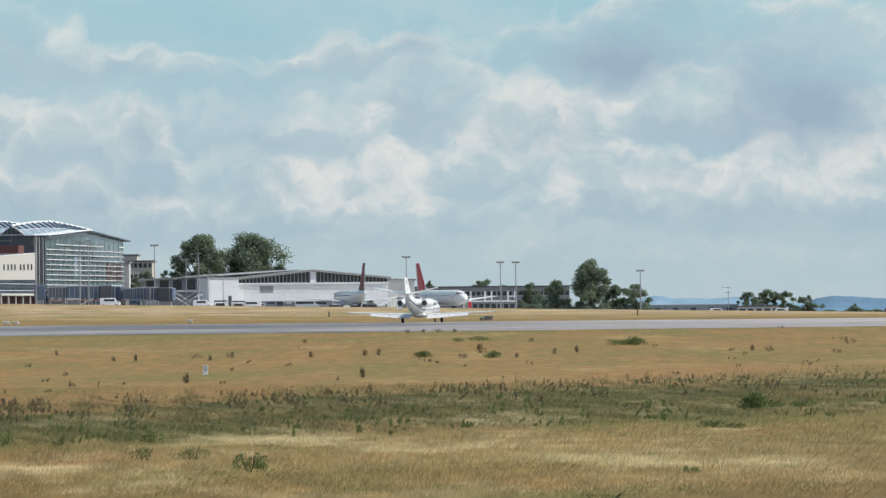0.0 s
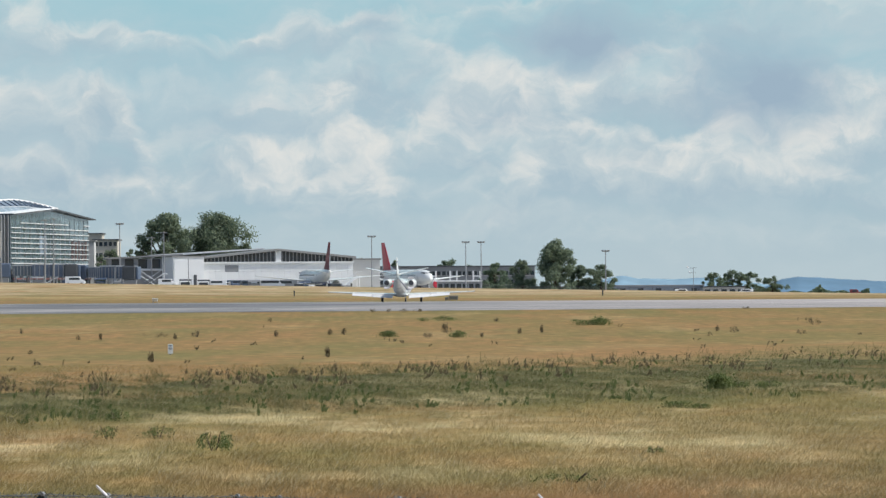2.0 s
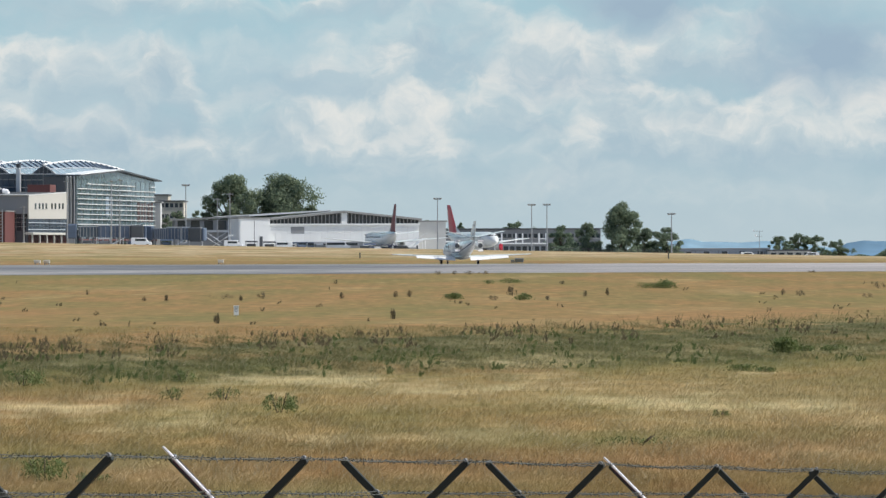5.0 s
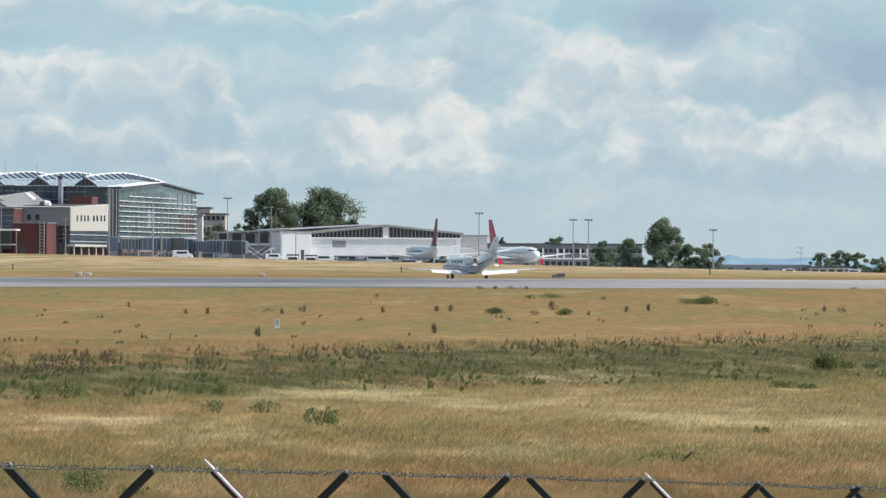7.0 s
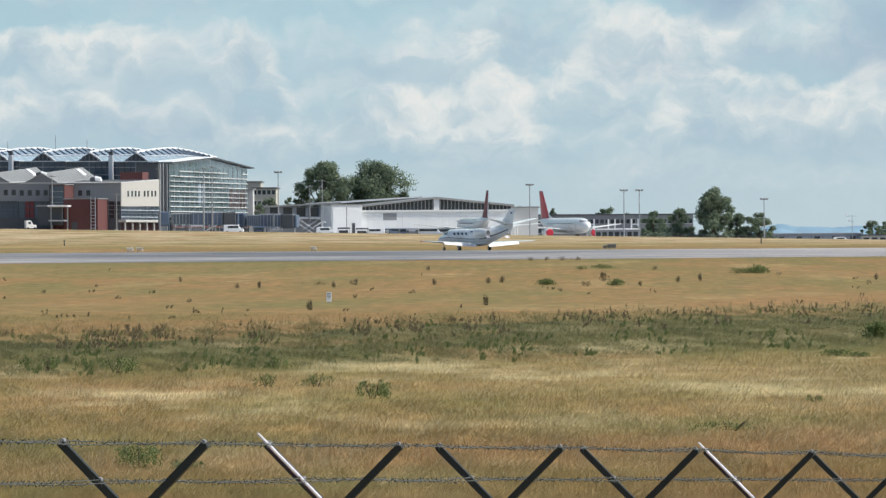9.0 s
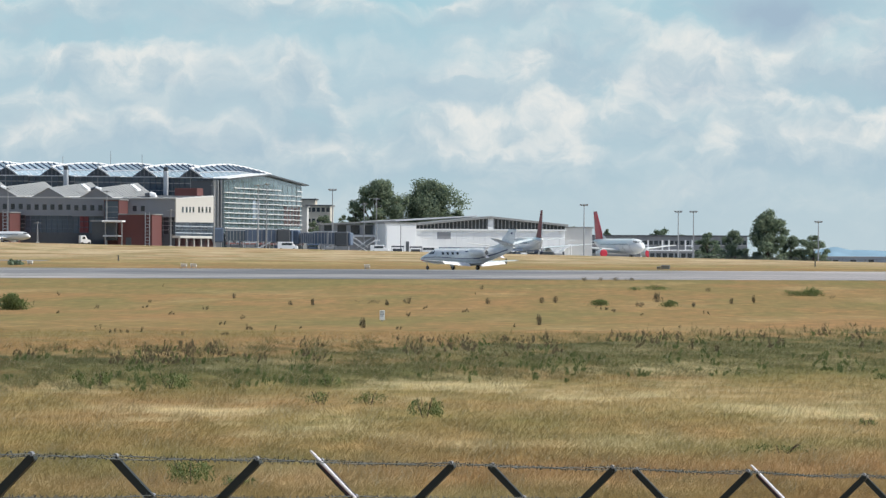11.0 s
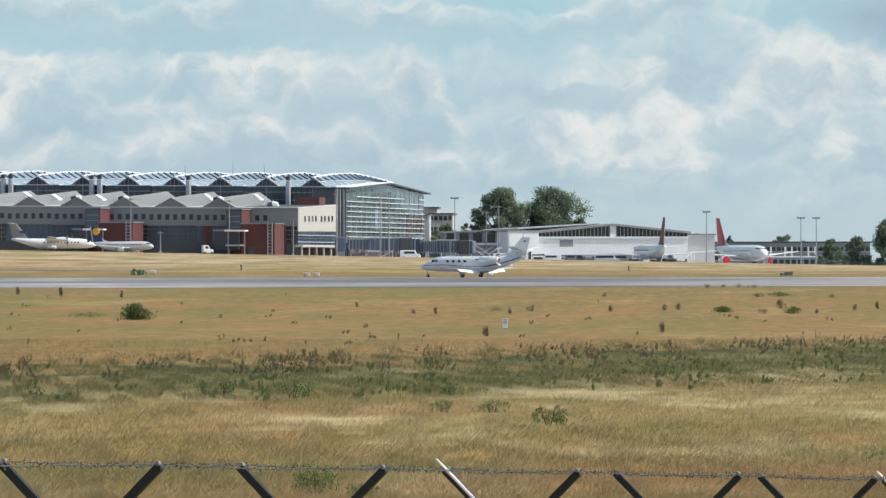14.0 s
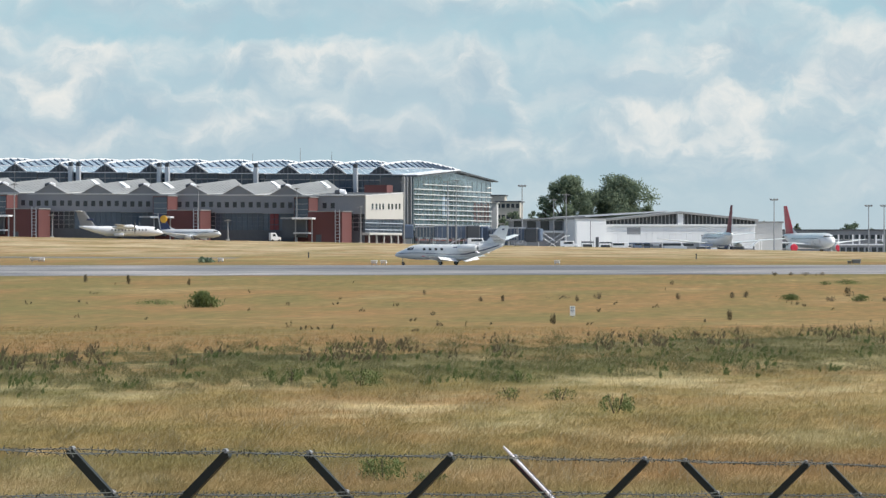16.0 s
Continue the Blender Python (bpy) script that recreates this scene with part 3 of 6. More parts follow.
def terminal_front():
    """The long lower building: gabled roofs with flat valleys, a band of small windows, glazing below, clinker stair towers."""
    ob = empty("terminal_pier", TERMINAL, "long grey terminal pier with gabled roofs and red clinker towers", "building")
    depth, bay = PIER_DEPTH, 12.35
    eave, eave_b, apex, apex_b, half = 11.9, 13.0, 14.25, 16.2, 4.0
    seg = fr = None

    def windows(xs, dz):
        nonlocal seg, fr
        for xx in xs:
            if seg is None:
                seg = part("window", boxes((-0.52, 0.52, -0.06, 0.14, 0, 1.35), bevel=0.03), GLASS_DARK, ob, m=pose(xx, 0, 8.85 + dz))
                fr = part("frame", boxes((-0.6, 0.6, -0.04, 0.02, -0.1, 0.0), (-0.6, 0.6, -0.04, 0.02, 1.35, 1.43), (-0.6, -0.52, -0.04, 0.02, 0, 1.35), (0.52, 0.6, -0.04, 0.02, 0, 1.35)), WALL_GREY, seg)
            else:
                share(fr, Matrix(), share(seg, pose(xx, 0, 8.85 + dz)))

    # walls, bay by bay; the short bay at the end has a flat roof
    spans = [(-14.0, 0.0)] + [(-14.0 - (i + 1) * bay, -14.0 - i * bay) for i in range(10)]
    for i, (x0, x1) in enumerate(spans):
        dz = CREEP * -(x0 + x1) / 2
        here = pose(0, 0, dz)
        part("wall", boxes((x0, x1, 0.0, depth, 7.4, eave)), WALL_GREY, ob, m=here)
        part("cornice", boxes((x0, x1, -0.22, 0.0, eave - 0.12, eave + 0.1)), WALL_WHITE if i else ROOF_GREY, ob, m=here)
        part("sill_band", boxes((x0, x1, -0.18, 0.0, 7.4, 7.7)), WALL_GREY, ob, m=here)
        part("plinth", boxes((x0, x1, 0.2, depth, -3, 3.2)), DARK, ob, m=here)
        part("glazing", boxes((x0, x1, 0.5, 1.0, 3.2, 7.4)), GLASS_BLUE if i % 3 else GLASS_DARK, ob, m=here)
        n = 9
        for k in range(n + 1):
            xx = x0 + k * (x1 - x0) / n
            part("mullion", boxes((xx - 0.05, xx + 0.05, 0.36, 0.5, 3.2, 7.4)), BRIDGE_BLUE if i % 3 else STEEL, ob, m=here)
        for zz in (4.2, 5.3, 6.4):
            part("transom", boxes((x0, x1, 0.38, 0.5, zz - 0.05, zz + 0.05)), BRIDGE_BLUE if i % 3 else STEEL, ob, m=here)
        if i == 0:
            windows((-10.3, -8.2), dz)
            continue
        windows([x1 - (k + 0.5) * bay / 6 for k in range(6)], dz)
        # gable and the two slopes, which climb towards the back; white flat valleys between them
        xm = x1 - 6.2
        g = bmesh.new()
        prism(g, [(xm - half, eave + 0.1), (xm + half, eave + 0.1), (xm, apex)], 0.0, 0.4)
        part("gable", g, WALL_GREY, ob, m=here)
        for q in (-1, 1):
            def slab(y0, y1, lift, thick):
                rings = []
                for y in (y0, y1):
                    f = y / depth
                    ez, az = eave + (eave_b - eave) * f + 0.1 + lift, apex + (apex_b - apex) * f + lift
                    rings.append([(xm + q * half, y, ez), (xm, y, az), (xm, y, az + thick), (xm + q * (half + 0.15), y, ez + thick)])
                return loft(rings)
            slope = part("roof_slope", slab(-0.3, depth, 0.0, 0.2), ROOF_GREY, ob, m=here)
            if q > 0:
                for p in range(1, 14):
                    part("seam", slab(p * depth / 14 - 0.12, p * depth / 14 + 0.12, 0.2, 0.05), ROOF_GREY, slope)
        g = bmesh.new()
        prism(g, [(-0.3, eave + 0.11), (depth, eave_b), (depth, eave_b + 0.12), (-0.3, eave + 0.24)], x1 - bay - 2.0, x1 - 2.1, axis="x")
        part("valley", g, WALL_WHITE, ob, "pale flat valley between the roofs", m=here)
        sky_s = {1: 34.0, 2: 31.0, 4: 17.0, 5: 19.0, 6: 35.0, 8: 30.0}.get(i)
        if sky_s:
            f = sky_s / depth
            ez, az = eave + (eave_b - eave) * f + 0.1, apex + (apex_b - apex) * f
            rings = []
            for y in (sky_s - 2.0, sky_s + 2.0):
                rings.append([(xm + half * k, y, az + (ez - az) * k + h) for k, h in ((0.15, 0.15), (0.62, 0.15), (0.62, 0.55), (0.15, 0.55))])
            part("skylight", loft(rings), WHITE, ob, "white skylight strip", m=here)
        if i in (1, 3, 4, 6, 7, 9):
            y = 0.7
            g = bmesh.new()
            tube(g, [(xm - 0.3, y, apex - 0.1), (xm - 0.1, y, apex + 0.05), (xm + 1.0, y, apex - 0.15)], [0.55, 0.62, 0.5], 12)
            v = part("roof_vent", g, WHITE, ob, "white roof ventilator with a dark mouth", m=here)
            g = bmesh.new()
            tube(g, [(xm - 1.5, y, apex - 0.3), (xm - 0.25, y, apex - 0.05)], [0.6, 0.66], 12)
            part("mouth", g, DARK, v)
    # flat roof at the end and the white end wall
    g = bmesh.new()
    prism(g, [(0, eave + 0.1), (depth, eave_b + 0.1), (depth, eave_b + 0.35), (-0.3, eave + 0.3)], -16.0, 0.35, axis="x")
    part("flat_roof", g, WALL_WHITE, ob, "pale flat roof that climbs to the back")
    for k in range(1, 6):
        g = bmesh.new()
        y = k * depth / 6
        f = y / depth
        z = eave + 0.3 + (eave_b + 0.05 - eave) * f
        box(g, -15.0, 0.2, y - 0.5, y + 0.5, z, z + 0.16)
        part("roof_joint", g, ROOF_GREY, ob)
    g = bmesh.new()
    tube(g, [(-9.4, 12, eave + 1.0), (-9.2, 12, eave + 1.4), (-8.0, 12, eave + 1.2)], [0.6, 0.7, 0.6], 12)
    tube(g, [(-8.2, 12, eave + 0.3), (-8.2, 12, eave + 1.3)], [0.6, 0.6], 12)
    v = part("roof_vent", g, WHITE, ob, "white bent ventilator with a dark mouth")
    g = bmesh.new()
    tube(g, [(-10.6, 12, eave + 1.1), (-9.3, 12, eave + 1.2)], [0.6, 0.7], 12)
    part("mouth", g, DARK, v)
    g = bmesh.new()
    prism(g, [(-0.1, 6.2), (depth + 0.1, 6.4), (depth + 0.1, eave_b + 0.1), (-0.1, eave + 0.08)], 0.003, 0.3, axis="x")
    end = part("end_wall", g, PIER_WHITE, ob, "white rendered end wall with eight narrow windows")
    first = None
    for k, yy in enumerate((7.0, 11.2, 14.9, 18.5, 24.6, 28.3, 32.7, 36.4)):
        zz = 8.68 + 0.008 * yy
        if first is None:
            first = part("window", boxes((-0.1, 0.06, -0.85, 0.85, 0, 1.4), bevel=0.03), GLASS_DARK, end, m=pose(0.3, yy, zz))
            sill = part("sill", boxes((0.0, 0.14, -0.95, 0.95, -0.1, 0.0)), ROOF_GREY, first)
        else:
            share(sill, Matrix(), share(first, pose(0.3, yy, zz)))
    part("end_glazing", boxes((-0.5, 0.05, 0.2, depth, 2.9, 6.2)), GLASS_BLUE, ob, "greenish glazing under the white wall")
    for k in range(12):
        part("mullion", boxes((0.05, 0.16, 0.2 + k * depth / 11.1 - 0.1, 0.2 + k * depth / 11.1 + 0.1, 2.9, 6.2)), DARK, ob)
    for zz, mt in ((3.6, FRAME), (4.5, DARK), (5.3, FRAME)):
        part("transom", boxes((0.05, 0.18, 0.2, depth, zz - 0.1, zz + 0.1)), mt, ob)
    part("canopy", boxes((-0.5, 1.6, -0.6, depth + 0.5, 2.25, 2.85), bevel=0.06), PIER_WHITE, ob, "white canopy slab over the ramp level")
    part("ramp_level", boxes((-1.0, 0.0, 0.3, depth, -3, 2.25)), BRICK, ob)
    for k in range(6):
        part("column", boxes((0.8, 1.1, 0.6 + k * 7.8, 1.2 + k * 7.8, -2, 2.25)), CONCRETE, ob)
    part("penthouse", boxes((-7.4, -1.5, 30.0, 36.5, eave + 0.9, eave + 3.2), bevel=0.05), BRICK, ob, "red clinker penthouse on the roof")
    # the dark joint between pier and hall, with its steel columns
    part("joint_glazing", boxes((-6.0, -0.6, depth + 0.4, HALL_FRONT - 0.3, -2, 17.2)), DARK, ob)
    for yy in (43.0, 46.5, 50.6):
        part("joint_column", boxes((-0.35, 0.15, yy - 0.35, yy + 0.35, -2, 17.5), bevel=0.04), STEEL, ob)
    # clinker stair towers, each with a lower block, a gangway canopy and a ladder frame
    for x in (-12.0, -48.45, -90.6, -127.0):
        dz = CREEP * -x
        here = pose(0, 0, dz)
        t = part("stair_tower", boxes((x - 3.9, x, -9.0, 0.0, -2.0, 11.45), bevel=0.05), BRICK, ob, "red clinker stair tower", m=here)
        part("tower_cap", boxes((x - 4.1, x + 0.2, -9.2, 0.1, 11.45, 11.7)), ROOF_GREY, t)
        part("tower_glass", boxes((x - 3.7, x - 0.25, -9.15, -9.0, 3.0, 11.2)), GLASS_BLUE, t)
        for k in range(1, 6):
            part("glass_rail", boxes((x - 3.7, x - 0.25, -9.22, -9.15, 3.0 + k * 1.35, 3.1 + k * 1.35)), STEEL, t)
        b = part("gate_block", boxes((x, x + 8.7, -10.0, 0.0, -2.0, 7.85), bevel=0.06), BRICK, ob, "low red clinker gate block", m=here)
        part("block_cap", boxes((x, x + 8.9, -10.2, 0.1, 7.85, 8.1)), ROOF_GREY, b)
        part("service_door", boxes((x + 2, x + 3.4, -10.08, -10.0, -1, 2.2)), DARK, b)
        g = bmesh.new()
        for a in (0, 1.1):
            box(g, x + 7.0 + a, x + 7.15 + a, -10.6, -10.45, -2, 8.4)
        for q in range(12):
            box(g, x + 7.0, x + 8.25, -10.58, -10.5, -1 + q * 0.8, -0.88 + q * 0.8)
        part("ladder_frame", g, FRAME, b, "silver ladder frame on the wall")
        part("gangway_roof", boxes((x - 3.0, x + 2.2, -14.5, -11.0, 5.95, 6.4), bevel=0.08), WHITE, ob, "white gangway canopy", m=here)
        part("gangway_back", boxes((x - 6.4, x - 0.2, -11.0, -9.4, 1.5, 6.0)), DARK, ob, m=here)
        part("gangway_roof", boxes((x - 6.8, x - 2.2, -11.2, -9.3, 6.1, 6.5)), STEEL, ob, m=here)
        for xx in (x - 2.6, x + 1.6):
            part("canopy_post", boxes((xx, xx + 0.25, -13.0, -12.7, -2, 5.95)), STEEL, ob, m=here)
        part("gangway_deck", boxes((x - 2.8, x + 1.2, -14.2, -11.2, 2.4, 2.75)), FRAME, ob, m=here)
    for xx in (-24.5, -23.3):
        for zz in (3.3, 4.7, 6.1):
            part("red_panel", boxes((xx, xx + 1.05, 0.2, 0.36, zz, zz + 1.25)), RED_DULL, ob, "red wall panel", m=pose(0, 0, 0.25))
    return ob


terminal_front()


def terminal_hall():
    """The tall hall behind: glazed saw-tooth roofs over a dark front, and a glass end wall with white louvres."""
    depth, bay = HALL_DEPTH, 12.42
    ob = empty("terminal_hall", TERMINAL @ pose(0, HALL_FRONT, 0), "tall glass terminal hall with glazed saw-tooth roofs", "building")
    eave, rise = 18.0, 4.1
    a, r = bay, bay / 2
    first_bay = 2.24

    def section(f, up=0.0):
        """The roof at a share of the depth: narrow and low at the ends, full in the middle."""
        f = max(0.0, min(1.0, f / 0.45, (1 - f) / 0.55))
        e = 1 - (1 - f) ** 1.5
        half, hh = 3.4 + (r - 3.4) * e, 2.35 + (rise - 2.35) * e
        return [(0 - (r - half), eave + up), (-r + half * 0.5, eave + hh * 0.55 + up), (-r, eave + hh + up)]

    def slope(fs, lo, up, mirror=False, points=slice(0, 3)):
        rings = []
        for f in fs:
            p0, p1 = section(f, lo)[points], section(f, up)[points]
            ring = [(x, f * depth, z) for x, z in p0] + [(x, f * depth, z) for x, z in reversed(p1)]
            rings.append([(-a - x, y, z) for x, y, z in ring] if mirror else ring)
        return loft(rings)

    FS = [0.0, 0.08, 0.16, 0.24, 0.34, 0.45, 0.55, 0.68, 0.84, 1.0]
    kit = gable = None
    for i in range(10):
        x1 = -first_bay - i * bay
        dz = CREEP * -x1
        here = pose(x1, 0, dz)
        if kit is None:
            kit = [part("wall", boxes((-a, 0, 0.0, depth - 0.5, 0, eave)), GLASS_BLUE, ob, m=here)]
            c = section(0)
            g = bmesh.new()
            prism(g, [(-a - c[0][0], eave), (c[0][0], eave), c[1], c[2], (-a - c[1][0], c[1][1])], 0.05, 0.6)
            gable = part("gable", g, DARK, ob, m=here)
            gbars = []
            for q in range(1, 6):
                xx = -r + (q - 3) * 1.1
                hh = 2.3 * (1 - abs(xx + r) / 3.4)
                gbars.append(part("gable_bar", boxes((xx - 0.05, xx + 0.05, -0.04, 0.05, eave, eave + hh)), STEEL, gable))
            kit.append(gable)
            kit.append(part("roof_glazing", slope(FS, -0.12, 0.06), ROOF_GLASS, ob, m=here))
            kit.append(part("roof_slope", slope(FS, -0.12, 0.06, True), ROOF_GLASS, ob, m=here))
            kit.append(part("gutter_sheet", boxes((-a, 0, -0.7, depth - 0.6, eave, eave + 0.2)), WHITE, ob, m=here))
            for q in range(15):
                f = 0.03 + q / 14 * 0.92
                kit.append(part("truss_bar", slope([f, f + 0.010], 0.05, 0.42, points=slice(1, 3)), BRIDGE_BLUE, ob, m=here))
                kit.append(part("glazing_bar", slope([f + 0.02, f + 0.024], 0.05, 0.13, points=slice(0, 2)), FRAME, ob, m=here))
            rail = []
            for f in FS:
                p = section(f)[1]
                rail.append([(p[0] + dx, f * depth, p[1] + h) for dx, h in ((-0.15, 0.05), (0.2, 0.0), (0.2, 0.2), (-0.15, 0.25))])
            kit.append(part("purlin", loft(rail), FRAME, ob, m=here))
            kit.append(part("ridge_cap", loft([[(-r + dx, f * depth, section(f)[2][1] + h) for dx, h in ((-0.35, 0), (0.35, 0), (0.35, 0.4), (-0.35, 0.4))] for f in FS]), WHITE, ob, m=here))
            kit.append(part("verge", slope([-0.008, 0.0], -0.1, 0.28), WALL_WHITE, ob, m=here))
            for zz in (12.4, 14.6, 16.6):
                kit.append(part("rail", boxes((-a, 0, -0.22, 0.0, zz - 0.12, zz + 0.12)), STEEL, ob, m=here))
            for q in range(9):
                xx = -a * q / 8
                kit.append(part("mullion", boxes((xx - 0.07, xx + 0.07, -0.3, 0.0, 2, eave)), STEEL if q % 4 == 0 else BRIDGE_BLUE, ob, m=here))
        else:
            for k in kit:
                s = share(k, here)
                if k is gable:
                    for gb in gbars:
                        share(gb, Matrix(), s)
    for xx in (-14.6, -41.4, -65.4, -67.6, -89.7, -91.8):
        f = part("flue", boxes((xx - 0.55, xx + 0.55, -2.6, -1.2, eave - 6.5, eave + 1.6), bevel=0.1), FRAME, ob, "grey flue stack", m=pose(0, 0, CREEP * -xx))
        part("flue_cap", boxes((xx - 0.5, xx + 0.5, -2.5, -1.3, eave + 1.6, eave + 2.7), bevel=0.08), DARK, f)
    # end wall
    e0, em, e1 = 17.5, 19.4, 17.6
    part("end_bay", boxes((-first_bay - 0.1, 0.0, 0.3, depth - 0.6, 0, eave - 0.6)), GLASS_BLUE, ob)
    g = bmesh.new()
    prism(g, [(-0.2, 0), (depth, 0), (depth, e1), (depth * 0.52, em), (-0.2, e0)], 0.003, 0.35, axis="x")
    end = part("end_wall", g, GLASS_PALE, ob, "pale green glass end wall with white louvres")
    for k in range(10):
        zz = 15.55 - k * 1.32
        part("louvre", boxes((0.35, 0.75, 11.0 if k == 0 else 0.2, depth - (26 if k == 0 else 0.1), zz, zz + 0.24), bevel=0.03), WALL_WHITE, end)
    part("louvre", boxes((0.35, 0.75, depth - 6, depth - 0.1, 15.55, 15.79), bevel=0.03), WHITE, end)
    for k in range(17):
        yy = k * depth / 16
        part("mullion", boxes((0.35, 0.45, yy - 0.05, yy + 0.05, 0, e0 - 0.5)), STEEL, end)
    part("ramp_level", boxes((0.4, 0.9, 0, depth, -3, 3.4)), GLASS_DARK, ob, "dark glazed ramp level under the hall")
    for k in range(12):
        part("ramp_column", boxes((0.9, 1.4, 2 + k * 8.0, 2.6 + k * 8.0, -3, 3.4)), STEEL, ob)
    part("ramp_band", boxes((0.9, 1.2, 0, depth, 0.9, 1.3)), BRICK, ob)
    for y0, y1 in ((0.36, 0.395), (0.41, 0.445)):
        part("lift_shaft", boxes((0.35, 0.42, depth * y0, depth * y1, 7.2, 12.5)), ROOF_GLASS, end, "pale lift shaft behind the glass")
    # brown timber lattice of the core that shows through the glass
    for k in range(5):
        part("core_panel", boxes((0.36, 0.41, depth * (0.77 + 0.045 * k), depth * (0.80 + 0.045 * k), 6.0, 11.4 - 0.25 * (k % 2))), BROWN, end, "brown core behind the glass")
    g = bmesh.new()
    prism(g, [(-1.0, e0), (depth * 0.52, em), (depth + 5.0, e1 - 0.25), (depth + 5.0, e1 + 0.05), (depth * 0.52, em + 0.45), (-1.0, e0 + 0.35)], -2.0, 1.5, axis="x")
    part("roof_edge", g, DARK, ob, "dark roof edge that juts out")
    g = bmesh.new()
    prism(g, [(-1.0, e0 + 0.37), (depth * 0.52, em + 0.47), (depth * 0.52, em + 0.62), (-1.0, e0 + 0.52)], -5.0, 1.7, axis="x")
    part("roof_sheet", g, WHITE, ob, "white sheet roof beside the glazed ridge")
    for xx, hh in ((-24.5, 2.0), (-33.0, 3.0), (-46, 1.6)):
        g = bmesh.new()
        tube(g, [(xx, 12, eave + 2.0), (xx, 12, eave + 4 + hh)], [0.09, 0.05], 6)
        part("aerial", g, STEEL, ob, m=pose(0, 0, CREEP * -xx))
    return ob


terminal_hall()


# ---------------------------------------------------------------- blocks beside the hall
def block(name, u0, u1, top_v, d, depth, material, label, rows=0, cols=0, roof=None, rz=0.0, wz=(0.3, 0.75)):
    x0, x1 = u0 * d / LENS, u1 * d / LENS
    g = min(level(x0, d), level(x1, d)) - 0.05
    h = at(0, top_v, d).z - g
    w = x1 - x0
    ob = empty(name, pose(x0, d, g, 0, 0, rz), label, "building")
    body = part("wall", boxes((0, w, 0, depth, -0.5, h)), material, ob)
    part("roof", boxes((-0.4, w + 0.4, -0.4, depth + 0.4, h, h + 0.35), bevel=0.04), roof or ROOF_GREY, ob)
    first = None
    for r in range(rows):
        for c in range(cols):
            xx = (c + 0.5) * w / cols
            zz = h * (wz[0] + (wz[1] - wz[0]) * (r / max(1, rows - 1) if rows > 1 else 0.5))
            if first is None:
                a = min(0.8, w / cols * 0.35)
                first = part("window", boxes((-a, a, -0.05, 0.1, -0.6, 0.6), bevel=0.03), GLASS_DARK, ob, m=pose(xx, 0, zz))
                sill = part("sill", boxes((-a - 0.1, a + 0.1, -0.16, 0.0, -0.72, -0.6)), CONCRETE, first)
            else:
                share(sill, Matrix(), share(first, pose(xx, 0, zz)))
    return ob


block("stair_block", -527, -511, -82, 1408, 8, WALL_WHITE, "narrow white stair block beside the glass hall", 0, 0)
block("office_building", -512, -470, -84, 1450, 18, BEIGE, "beige office building with rows of windows", 3, 5, DARK, wz=(0.45, 0.92))
block("office_tower", -522, -497, -95, 1470, 12, BEIGE, "beige office block with a dark flat roof", 1, 3, DARK, wz=(0.8, 0.9))
block("control_building", -8, 268, -33, 1460, 16, plain("dull_grey_render", (0.20, 0.21, 0.22), 0.8, var=0.15, grain=0.1), "long grey airport building with a dark roof", 2, 30, DARK, wz=(0.4, 0.75))
block("white_annex", -54, -6, -47, 1345, 20, WALL_WHITE, "white windowless annex beside the hangar", 0, 0)
block("low_hall", 408, 566, 3, 1480, 10, plain("grey_panel", (0.23, 0.26, 0.30), 0.7, var=0.15, grain=0.1), "long low grey hall with a flat roof", 1, 5, WALL_GREY, wz=(0.5, 0.5))
block("low_store", 566, 640, 6, 1470, 9, CONCRETE, "low concrete store with white doors", 1, 5, DARK, wz=(0.45, 0.5))
block("ramp_office", 95, 172, -7, 1350, 6, WALL_GREY, "low grey ramp office under a flat white roof", 1, 7, WHITE, wz=(0.55, 0.6))


